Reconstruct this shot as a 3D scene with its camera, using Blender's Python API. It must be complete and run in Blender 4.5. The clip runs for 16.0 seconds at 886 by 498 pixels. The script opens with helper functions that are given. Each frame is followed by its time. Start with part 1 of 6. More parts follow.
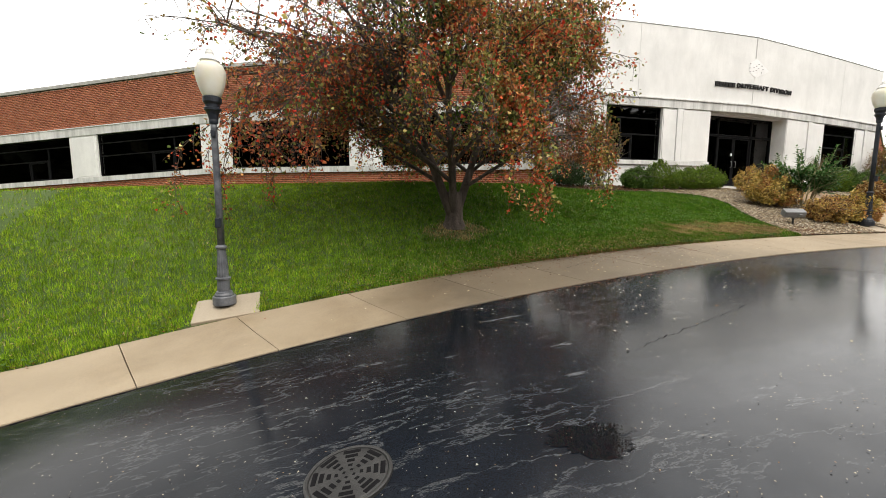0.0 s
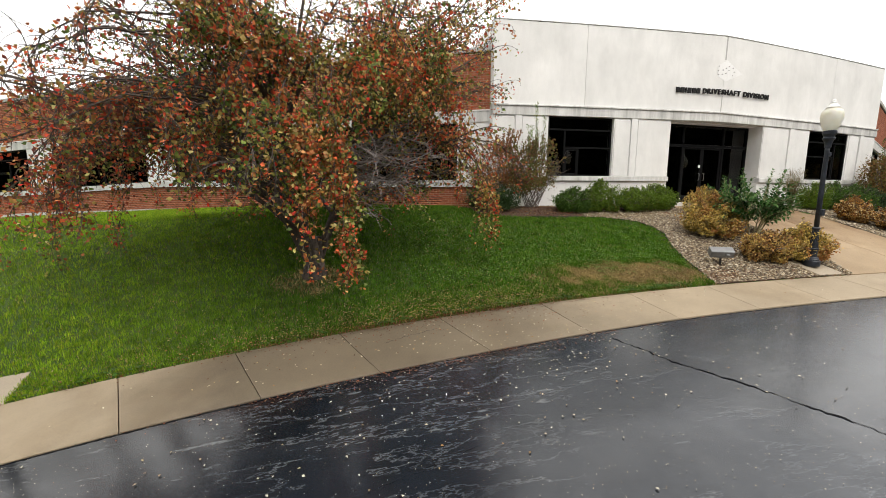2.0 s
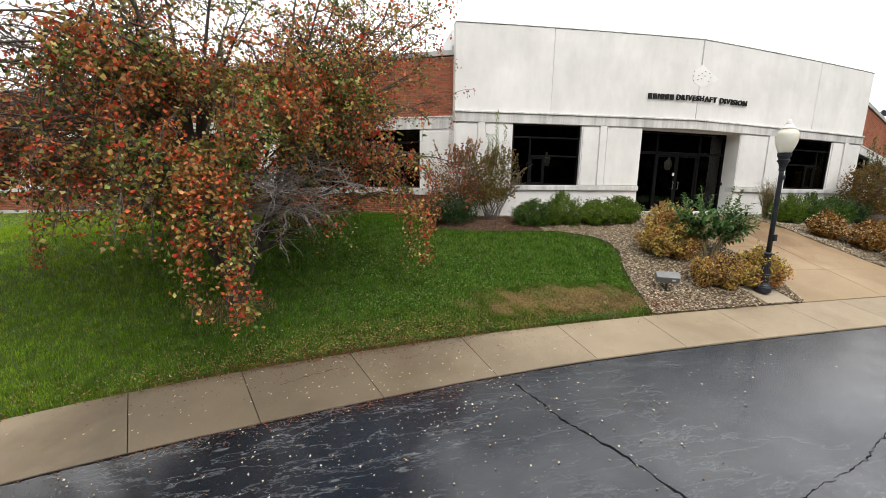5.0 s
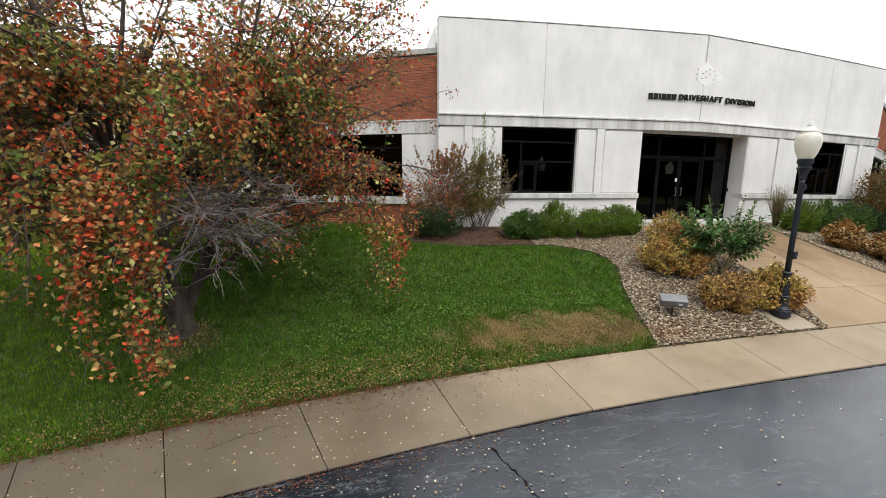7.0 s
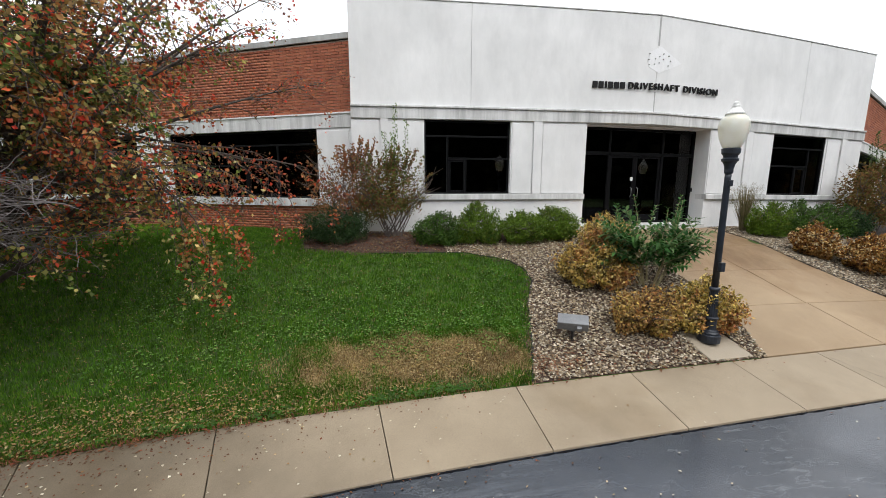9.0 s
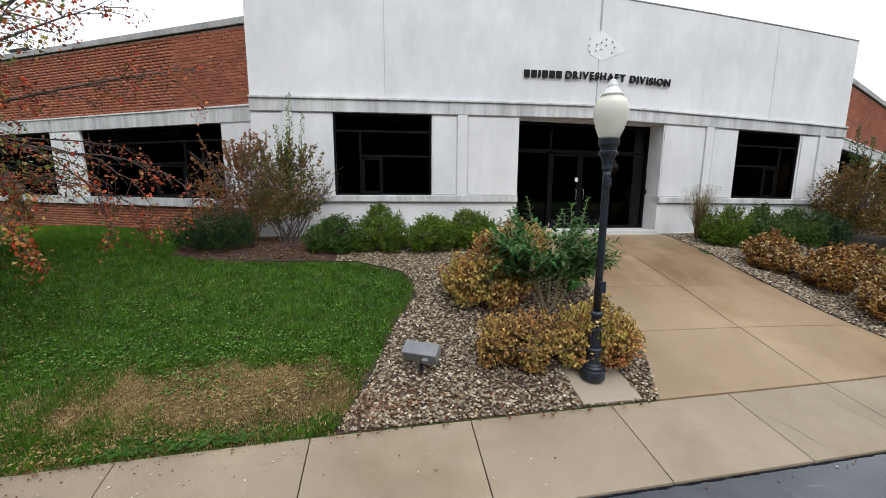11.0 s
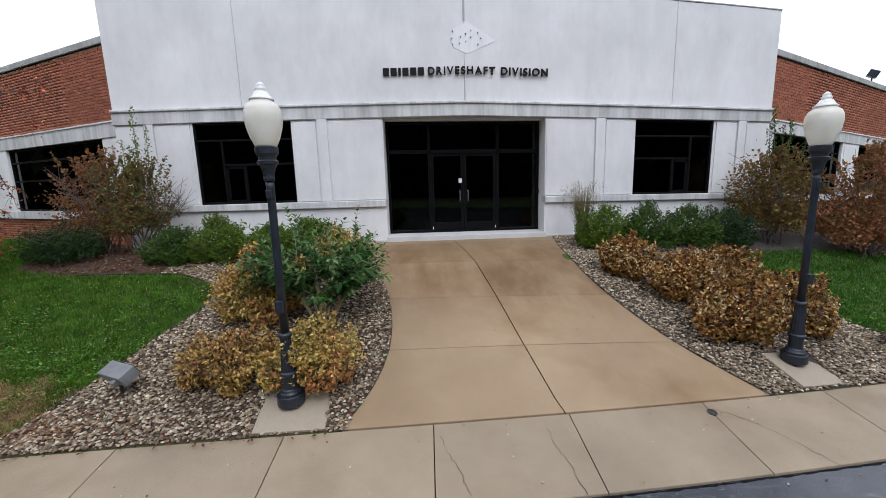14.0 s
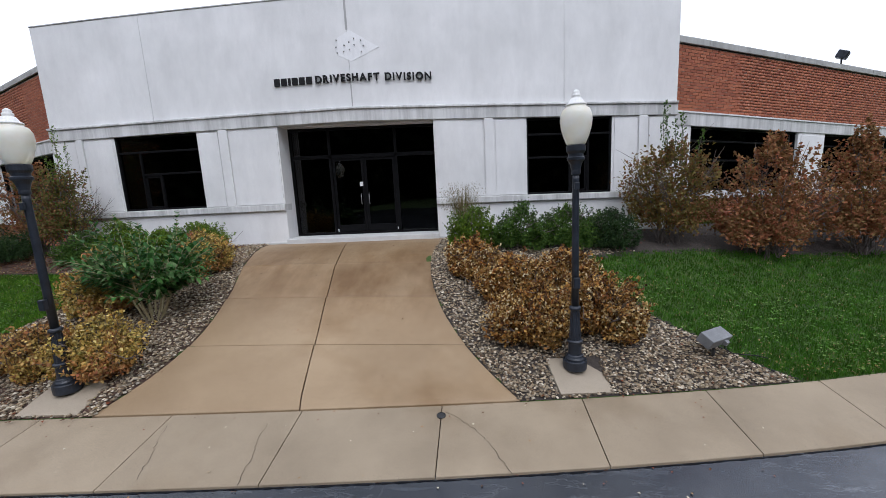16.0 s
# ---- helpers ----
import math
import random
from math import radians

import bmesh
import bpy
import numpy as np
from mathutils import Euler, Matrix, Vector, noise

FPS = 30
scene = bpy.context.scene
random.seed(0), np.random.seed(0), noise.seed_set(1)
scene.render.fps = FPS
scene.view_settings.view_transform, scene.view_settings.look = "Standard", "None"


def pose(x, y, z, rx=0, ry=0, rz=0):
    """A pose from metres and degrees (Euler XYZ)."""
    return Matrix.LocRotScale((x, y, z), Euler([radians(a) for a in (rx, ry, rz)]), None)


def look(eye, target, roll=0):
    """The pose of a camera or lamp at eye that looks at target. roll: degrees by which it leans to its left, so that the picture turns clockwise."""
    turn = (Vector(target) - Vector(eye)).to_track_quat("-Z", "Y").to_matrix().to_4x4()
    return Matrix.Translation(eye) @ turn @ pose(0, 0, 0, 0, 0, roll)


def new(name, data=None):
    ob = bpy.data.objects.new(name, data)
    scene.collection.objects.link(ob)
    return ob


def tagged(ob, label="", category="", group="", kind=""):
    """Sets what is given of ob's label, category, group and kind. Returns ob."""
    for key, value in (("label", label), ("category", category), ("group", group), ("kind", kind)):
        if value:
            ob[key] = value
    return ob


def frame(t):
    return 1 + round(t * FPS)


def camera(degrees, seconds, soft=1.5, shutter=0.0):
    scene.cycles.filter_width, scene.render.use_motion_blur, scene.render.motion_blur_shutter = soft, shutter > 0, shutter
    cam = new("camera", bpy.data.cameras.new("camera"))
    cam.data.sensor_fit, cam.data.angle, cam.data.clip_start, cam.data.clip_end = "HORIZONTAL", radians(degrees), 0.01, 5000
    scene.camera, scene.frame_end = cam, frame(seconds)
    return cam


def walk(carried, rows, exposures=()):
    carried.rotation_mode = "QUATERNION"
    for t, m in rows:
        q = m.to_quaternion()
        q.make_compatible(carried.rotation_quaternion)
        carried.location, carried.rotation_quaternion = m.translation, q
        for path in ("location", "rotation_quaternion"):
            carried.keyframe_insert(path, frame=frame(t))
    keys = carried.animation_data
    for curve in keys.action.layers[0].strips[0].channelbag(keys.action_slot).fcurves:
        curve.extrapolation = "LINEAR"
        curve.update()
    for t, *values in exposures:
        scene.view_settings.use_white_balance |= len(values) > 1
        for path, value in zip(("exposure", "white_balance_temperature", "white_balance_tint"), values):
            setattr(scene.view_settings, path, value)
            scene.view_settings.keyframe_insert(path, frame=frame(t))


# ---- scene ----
# ---- camera ----
cam = camera(96.83, 16.0, 0.35)
ROWS = [
    (0.0, -15.718, -12.277, 0.766, -14.82, -6.63, -0.18),
    (0.5, -14.935, -12.182, 1.089, -14.27, -7.01, 0.13),
    (1.0, -14.089, -12.104, 1.397, -13.81, -7.33, 0.32),
    (1.5, -13.198, -12.118, 1.673, -12.19, -7.75, 0.33),
    (2.0, -12.454, -12.125, 1.891, -11.58, -8.54, -0.09),
    (2.5, -11.749, -12.133, 2.108, -11.24, -9.43, -0.61),
    (3.0, -11.177, -12.192, 2.295, -10.94, -9.81, -0.53),
    (3.5, -10.937, -12.277, 2.397, -10.40, -10.00, -0.37),
    (6.0, -10.977, -11.675, 2.672, -10.88, -10.47, -0.79),
    (6.5, -10.746, -11.408, 2.713, -10.83, -10.18, -0.47),
    (7.0, -10.325, -11.151, 2.761, -10.72, -10.08, -0.32),
    (7.5, -9.683, -10.875, 2.810, -10.30, -10.11, -0.16),
    (8.0, -8.886, -10.657, 2.820, -9.82, -10.09, -0.08),
    (8.5, -8.229, -10.470, 2.762, -9.69, -9.90, -0.07),
    (9.0, -7.675, -10.364, 2.653, -9.34, -9.56, -0.10),
    (11.5, -4.560, -9.498, 2.611, -7.04, -9.09, 0.05),
    (12.0, -4.035, -9.419, 2.608, -6.30, -8.73, 0.61),
    (12.5, -3.435, -9.426, 2.615, -5.36, -8.81, 0.66),
    (13.0, -2.676, -9.446, 2.667, -4.58, -9.04, 0.99),
    (13.5, -1.839, -9.522, 2.718, -3.31, -9.32, 1.27),
    (14.0, -0.949, -9.631, 2.719, -2.14, -9.50, 1.63),
    (14.5, -0.057, -9.648, 2.660, -0.45, -9.05, 1.96),
    (15.0, 0.835, -9.696, 2.608, 1.07, -8.81, 2.23),
    (15.5, 1.836, -9.817, 2.634, 2.69, -9.33, 2.80),
    (16.0, 2.756, -9.748, 2.668, 4.03, -9.40, 2.86),
]
walk(cam, [(t, pose(x, y, z, 90 + pitch, roll, yaw)) for t, x, y, z, yaw, pitch, roll in ROWS],
     [(0.0, 0.7, 7150, 10), (1.5, 0.6, 7080, 10), (3.5, 0.58, 7000, 10), (6.0, 0.52, 6800, 10), (9.0, 0.4, 6400, 10), (11.5, 0.25, 6150, 11), (13.0, 0.16, 6000, 13), (16.0, 0.08, 5900, 14)])


# ---- light: a bright overcast sky and a very soft sun ----
world = bpy.data.worlds.new("overcast_sky")
scene.world = world
world.use_nodes = True
wn, wl = world.node_tree.nodes, world.node_tree.links
wn.clear()
sky = wn.new("ShaderNodeTexSky")
sky.sky_type = "NISHITA"
sky.sun_disc = False
sky.sun_elevation, sky.sun_rotation = radians(57), radians(160)
sky.air_density, sky.dust_density, sky.ozone_density = 1.0, 4.0, 1.0
grey = wn.new("ShaderNodeHueSaturation")
grey.inputs["Saturation"].default_value = 0.12
cloud = wn.new("ShaderNodeMix")
cloud.data_type = "RGBA"
cloud.inputs["Factor"].default_value = 0.8
cloud.inputs["B"].default_value = (11.2, 11.5, 12.0, 1)
back = wn.new("ShaderNodeBackground")
back.inputs["Strength"].default_value = 0.118
wout = wn.new("ShaderNodeOutputWorld")
wl.new(sky.outputs["Color"], grey.inputs["Color"])
wl.new(grey.outputs["Color"], cloud.inputs["A"])
wl.new(cloud.outputs["Result"], back.inputs["Color"])
wl.new(back.outputs["Background"], wout.inputs["Surface"])

sun_data = bpy.data.lights.new("sun", "SUN")
sun_data.energy, sun_data.angle, sun_data.color = 1.25, radians(32), (1.0, 0.97, 0.93)
sun = new("sun", sun_data)
sun.matrix_world = look((5, -14, 23), (0, 0, 0))

# ---- the lie of the land ----
K = 0.004            # the gentle bow of the entrance front


def bow(x):
    return K * x * x


def y_back(x):
    """The lawn side of the pavement."""
    q = min(8.0, max(-20.0, x)) / 10
    return 0.2691 * q ** 3 + 0.4843 * q * q + 0.7723 * q - 5.5222 + 0.18 * max(0.0, x - 8) + 0.18 * min(0.0, x + 20)


def z_side(x):
    """Height of the pavement's lawn side, which falls away to the left."""
    q = min(7.0, max(-19.0, x)) / 10
    return max(-2.4, 0.13 * q ** 3 - 0.1416 * q * q - 0.1801 * q + 0.0349 + 0.1 * min(0.0, x + 19))


def kerb_point(x):
    """The road side of the pavement, across from x on its lawn side."""
    dx = float(np.interp(x, [-18, -14, -11.3, -9.5, -7.7, -5.5], [0.7, 0.6, 0.48, 0.27, 0.13, 0]))
    dy = float(np.interp(x, [-17, -12, -8, 8], [1.25, 1.19, 1.09, 1.03]))
    return x + dx, y_back(x) - dy


def kerb_y(px):
    x = px
    for _ in range(3):
        x += px - kerb_point(x)[0]
    return kerb_point(x)[1]


PROFILE_S = [0, 1.27, 2.4, 3.55, 4.9]
LAWN_Z = [0, 0.26, 0.62, 1.03, 1.33]
WALK_Z = [0, 0.42, 0.82, 1.17, 1.33]


def bank_top(x):
    return float(np.interp(x, [-37, -32, -28, -23, -17, -14], [0.0, 0.33, 0.62, 0.93, 1.2, 1.33]))


def ground_z(x, y):
    z, s = z_side(x), y - y_back(x)
    if s <= 0:
        return z - 0.14 * min(1.0, -s / 1.15)
    b = min(1.0, max(0.0, (x + 5.5) / 2.5)) * min(1.0, max(0.0, (7 - x) / 2))
    lawn, path = float(np.interp(s, PROFILE_S, LAWN_Z)), float(np.interp(s, PROFILE_S, WALK_Z))
    return z + (lawn + (path - lawn) * b) / 1.33 * (bank_top(x) - z)


def road_z(x, y):
    return z_side(x) - 0.156


# ---- small helpers ----
def mesh_of(name, bm):
    me = bpy.data.meshes.new(name)
    bm.normal_update()
    bm.to_mesh(me)
    bm.free()
    return me


def part(name, bm, material, parent, label="", kind="", smooth=False):
    """Links a bmesh as one mesh object under a thing or a part."""
    me = mesh_of(name, bm)
    me.materials.append(material)
    if smooth:
        me.polygons.foreach_set("use_smooth", [True] * len(me.polygons))
    ob = new(name, me)
    ob.parent = parent
    return tagged(ob, label, kind=kind)


def empty(name, m, label, category, group="", kind=""):
    ob = new(name)
    ob.empty_display_size = 0.2
    ob.matrix_world = m
    return tagged(ob, label, category, group, kind)


def thing(name, bm, material, label, category, group="", kind="", smooth=False):
    me = mesh_of(name, bm)
    me.materials.append(material)
    if smooth:
        me.polygons.foreach_set("use_smooth", [True] * len(me.polygons))
    return tagged(new(name, me), label, category, group, kind)


def mesh_np(name, verts, faces):
    """A mesh from arrays: verts (n, 3), faces (m, 3 or 4)."""
    me = bpy.data.meshes.new(name)
    n, k = faces.shape
    me.vertices.add(len(verts))
    me.vertices.foreach_set("co", np.ascontiguousarray(verts, np.float32).ravel())
    me.loops.add(n * k)
    me.loops.foreach_set("vertex_index", np.ascontiguousarray(faces, np.int32).ravel())
    me.polygons.add(n)
    me.polygons.foreach_set("loop_start", np.arange(0, n * k, k, dtype=np.int32))
    me.update(calc_edges=True)
    return me


def box(bm, x0, x1, y0, y1, z0, z1, bevel=0.0):
    """A box, its edges rounded where bevel is given."""
    made = bmesh.ops.create_cube(bm, size=1.0, matrix=Matrix.LocRotScale(((x0 + x1) / 2, (y0 + y1) / 2, (z0 + z1) / 2), None, (x1 - x0, y1 - y0, z1 - z0)))
    if bevel:
        edges = list({e for v in made["verts"] for e in v.link_edges})
        bmesh.ops.bevel(bm, geom=edges, offset=bevel, segments=2, affect="EDGES", profile=0.6)
    return bm


def boxed(x0, x1, y0, y1, z0, z1, bevel=0.0):
    return box(bmesh.new(), x0, x1, y0, y1, z0, z1, bevel)


def lathe(profile, steps=24, bm=None, flute=0.0):
    """A turned shape from rows of (radius, height)."""
    bm = bm or bmesh.new()
    rings = []
    for r, z in profile:
        ring = []
        for i in range(steps):
            a = 2 * math.pi * i / steps
            rr = r * (1 - (flute if i % 2 else 0))
            ring.append(bm.verts.new((rr * math.cos(a), rr * math.sin(a), z)))
        rings.append(ring)
    for lo, hi in zip(rings, rings[1:]):
        for i in range(steps):
            j = (i + 1) % steps
            bm.faces.new((lo[i], lo[j], hi[j], hi[i]))
    bm.faces.new(rings[0][::-1])
    bm.faces.new(rings[-1])
    return bm


def tube(bm, points, radii, steps=7):
    """A tapered limb along points."""
    rings = []
    for i, p in enumerate(points):
        ahead = (points[min(i + 1, len(points) - 1)] - points[max(i - 1, 0)]).normalized()
        side = ahead.cross(Vector((0.31, 0.17, 0.93)))
        side = side.normalized() if side.length > 1e-3 else Vector((1, 0, 0))
        up = side.cross(ahead)
        rings.append([bm.verts.new(p + radii[i] * (math.cos(2 * math.pi * k / steps) * side + math.sin(2 * math.pi * k / steps) * up)) for k in range(steps)])
    for lo, hi in zip(rings, rings[1:]):
        for k in range(steps):
            j = (k + 1) % steps
            bm.faces.new((lo[k], lo[j], hi[j], hi[k]))
    bm.faces.new(rings[-1])
    return bm


def inside(px, py, poly):
    """Which of the points lie in the polygon."""
    hit = np.zeros(len(px), bool)
    for (x0, y0), (x1, y1) in zip(poly, poly[1:] + poly[:1]):
        cross = ((y0 > py) != (y1 > py)) & (px < (x1 - x0) * (py - y0) / (y1 - y0 + 1e-12) + x0)
        hit ^= cross
    return hit


ground_many, y_many, kerb_many = np.vectorize(ground_z), np.vectorize(y_back), np.vectorize(kerb_y)


# ---- materials ----
def shader(name, rough=0.7, metal=0.0):
    m = bpy.data.materials.new(name)
    m.use_nodes = True
    t = m.node_tree
    b = t.nodes["Principled BSDF"]
    b.inputs["Roughness"].default_value = rough
    b.inputs["Metallic"].default_value = metal
    return m, t, b


def noise_tex(t, scale, detail=4.0, rough=0.55, stretch=None, source="Object"):
    co = t.nodes.new("ShaderNodeNewGeometry" if source == "Position" else "ShaderNodeTexCoord")
    n = t.nodes.new("ShaderNodeTexNoise")
    n.inputs["Scale"].default_value, n.inputs["Detail"].default_value, n.inputs["Roughness"].default_value = scale, detail, rough
    if stretch:
        mp = t.nodes.new("ShaderNodeMapping")
        mp.inputs["Scale"].default_value = stretch
        t.links.new(co.outputs[source], mp.inputs["Vector"])
        t.links.new(mp.outputs["Vector"], n.inputs["Vector"])
    else:
        t.links.new(co.outputs[source], n.inputs["Vector"])
    return n.outputs["Fac"]


def ramp(t, fac, stops):
    r = t.nodes.new("ShaderNodeValToRGB")
    e = r.color_ramp.elements
    while len(e) < len(stops):
        e.new(0.5)
    for el, (p, c) in zip(e, stops):
        el.position, el.color = p, (*c, 1) if len(c) == 3 else c
    t.links.new(fac, r.inputs["Fac"])
    return r.outputs["Color"]


def mixed(t, a, b, fac, blend="MIX"):
    m = t.nodes.new("ShaderNodeMix")
    m.data_type, m.blend_type = "RGBA", blend
    for key, v in (("A", a), ("B", b), ("Factor", fac)):
        if isinstance(v, (int, float)):
            m.inputs[key].default_value = v
        elif isinstance(v, tuple):
            m.inputs[key].default_value = (*v, 1)
        else:
            t.links.new(v, m.inputs[key])
    return m.outputs["Result"]


def bumped(t, b, height, strength=0.3, distance=0.01):
    n = t.nodes.new("ShaderNodeBump")
    n.inputs["Strength"].default_value, n.inputs["Distance"].default_value = strength, distance
    t.links.new(height, n.inputs["Height"])
    t.links.new(n.outputs["Normal"], b.inputs["Normal"])


def surface(name, dark, light, scale=3.0, rough=0.75, fine=60.0, bump=0.25, depth=0.01, metal=0.0, stretch=None, per_object=0.0):
    """A surface of two tones with broad stains, fine grain and relief."""
    m, t, b = shader(name, rough, metal)
    broad = ramp(t, noise_tex(t, scale, 5, 0.6, stretch), [(0.3, dark), (0.7, light)])
    grain = noise_tex(t, fine, 3, 0.6)
    shade = ramp(t, grain, [(0.25, (0.8, 0.8, 0.8)), (0.75, (1.08, 1.08, 1.08))])
    c = mixed(t, broad, shade, 1.0, "MULTIPLY")
    if per_object:
        info = t.nodes.new("ShaderNodeObjectInfo")
        tone = ramp(t, info.outputs["Random"], [(0, (1 - per_object,) * 3), (1, (1 + per_object,) * 3)])
        c = mixed(t, c, tone, 1.0, "MULTIPLY")
    t.links.new(c, b.inputs["Base Color"])
    bumped(t, b, grain, bump, depth)
    return m


def leafy(name, colours, rough=0.55, through_light=0.3, detail=6.0, other=None, clump=1.7):
    """Leaves, each island of the mesh in a colour of its own."""
    m, t, b = shader(name, rough)
    geo = t.nodes.new("ShaderNodeNewGeometry")
    stops = [((i + 0.5) / len(colours), c) for i, c in enumerate(colours)]
    own = ramp(t, geo.outputs["Random Per Island"], stops)
    if other:
        second = ramp(t, geo.outputs["Random Per Island"], [((i + 0.5) / len(other), c) for i, c in enumerate(other)])
        own = mixed(t, own, second, ramp(t, noise_tex(t, clump, 3, 0.6), [(0.46, (0, 0, 0)), (0.6, (1, 1, 1))]))
    patch = ramp(t, noise_tex(t, detail, 2), [(0.3, (0.6, 0.6, 0.6)), (0.7, (1.25, 1.25, 1.25))])
    c = mixed(t, own, patch, 1.0, "MULTIPLY")
    t.links.new(c, b.inputs["Base Color"])
    b.inputs["Specular IOR Level"].default_value = 0.12
    thin = t.nodes.new("ShaderNodeBsdfTranslucent")
    t.links.new(c, thin.inputs["Color"])
    mx = t.nodes.new("ShaderNodeMixShader")
    mx.inputs["Fac"].default_value = through_light
    t.links.new(b.outputs["BSDF"], mx.inputs[1])
    t.links.new(thin.outputs["BSDF"], mx.inputs[2])
    t.links.new(mx.outputs["Shader"], t.nodes["Material Output"].inputs["Surface"])
    return m


def painted_concrete(name, dark, light, streak, runs_per_m=4.0):
    """White-painted concrete with grey rain streaks."""
    m, t, b = shader(name, 0.7)
    broad = ramp(t, noise_tex(t, 0.55, 5, 0.6), [(0.3, dark), (0.7, light)])
    runs = ramp(t, noise_tex(t, 1.0, 7, 0.72, (runs_per_m, runs_per_m, 0.4)), [(0.3, (1 - streak,) * 3), (0.6, (1, 1, 1))])
    c = mixed(t, broad, runs, 1.0, "MULTIPLY")
    grain = noise_tex(t, 90, 3, 0.6)
    c = mixed(t, c, ramp(t, grain, [(0.3, (0.93,) * 3), (0.7, (1.03,) * 3)]), 1.0, "MULTIPLY")
    t.links.new(c, b.inputs["Base Color"])
    bumped(t, b, grain, 0.2, 0.004)
    return m


WHITE = painted_concrete("white_painted_concrete", (0.70, 0.70, 0.69), (0.86, 0.855, 0.845), 0.13, 1.3)
STAINED = painted_concrete("weathered_concrete_band", (0.56, 0.56, 0.545), (0.76, 0.76, 0.745), 0.45)
COPING = painted_concrete("weathered_coping_stone", (0.36, 0.36, 0.34), (0.52, 0.52, 0.50), 0.35)
SLAB = surface("grey_threshold_concrete", (0.5, 0.5, 0.49), (0.62, 0.62, 0.6), 2.0, 0.7)
MORTAR = surface("mortar", (0.44, 0.34, 0.27), (0.56, 0.45, 0.37), 4.0, 0.9, 80)
BRONZE = surface("dark_bronze_frame", (0.003, 0.003, 0.0035), (0.007, 0.007, 0.008), 6.0, 0.5, 120, 0.05)
BRONZE.node_tree.nodes["Principled BSDF"].inputs["Specular IOR Level"].default_value = 0.1
# near-black: the darkness of the unlit rooms is put into their colour
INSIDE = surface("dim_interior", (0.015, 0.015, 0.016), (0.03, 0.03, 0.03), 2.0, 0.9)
LETTER = surface("black_sign_letters", (0.004, 0.004, 0.005), (0.009, 0.009, 0.010), 8.0, 0.9)
POST = surface("dark_blue_grey_cast_iron", (0.007, 0.01, 0.016), (0.02, 0.026, 0.038), 9.0, 0.42, 90, 0.2, 0.004)
POST_WORN = surface("worn_grey_cast_iron", (0.035, 0.04, 0.052), (0.17, 0.18, 0.20), 7.0, 0.4, 90, 0.25, 0.004)
FLOOD = surface("grey_fixture_metal", (0.14, 0.145, 0.15), (0.22, 0.225, 0.23), 7.0, 0.5, 90, 0.15)
IRON = surface("grey_cast_iron", (0.02, 0.02, 0.021), (0.05, 0.05, 0.05), 10.0, 0.5, 120, 0.4, 0.006, 0.3)
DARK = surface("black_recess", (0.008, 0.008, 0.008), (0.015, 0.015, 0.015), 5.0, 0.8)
BARK = surface("grey_brown_bark", (0.035, 0.027, 0.022), (0.12, 0.095, 0.08), 3.0, 0.9, 22, 0.9, 0.03, 0.0, (3, 3, 0.7))
TWIG = surface("grey_twigs", (0.075, 0.06, 0.052), (0.17, 0.14, 0.125), 5.0, 0.9, 40, 0.3)
MULCH = surface("brown_mulch", (0.035, 0.02, 0.014), (0.11, 0.062, 0.042), 14.0, 0.95, 45, 0.9, 0.03)
SOIL = surface("gravel_bed_soil", (0.025, 0.02, 0.017), (0.07, 0.056, 0.046), 10.0, 0.95, 55, 0.8, 0.02)
CRACK = surface("crack_filler", (0.006, 0.006, 0.007), (0.014, 0.014, 0.015), 8.0, 0.9)
CRACK.node_tree.nodes["Principled BSDF"].inputs["Specular IOR Level"].default_value = 0.05
NOTICE = surface("white_notice", (0.75, 0.75, 0.74), (0.85, 0.85, 0.84), 6.0, 0.6)
GHOST = painted_concrete("paler_unpainted_patch", (0.82, 0.82, 0.82), (0.9, 0.9, 0.9), 0.1)


def along_x(t, stops, wobble=1.6, lo=-20.0, hi=0.0, axis=0):
    """A broad tone that comes and goes along one axis, with an uneven rim."""
    co = t.nodes.new("ShaderNodeTexCoord")
    sep = t.nodes.new("ShaderNodeSeparateXYZ")
    t.links.new(co.outputs["Object"], sep.inputs[0])
    n = noise_tex(t, 0.6, 5, 0.65)
    mul = t.nodes.new("ShaderNodeMath")
    mul.operation = "MULTIPLY_ADD"
    t.links.new(n, mul.inputs[0])
    mul.inputs[1].default_value, mul.inputs[2].default_value = wobble * 2, -wobble
    add = t.nodes.new("ShaderNodeMath")
    add.operation = "ADD"
    t.links.new(sep.outputs[axis], add.inputs[0])
    t.links.new(mul.outputs[0], add.inputs[1])
    rng = t.nodes.new("ShaderNodeMapRange")
    rng.inputs["From Min"].default_value, rng.inputs["From Max"].default_value = lo, hi
    t.links.new(add.outputs[0], rng.inputs["Value"])
    return ramp(t, rng.outputs["Result"], [((x - lo) / (hi - lo), (v,) * 3) for x, v in stops])


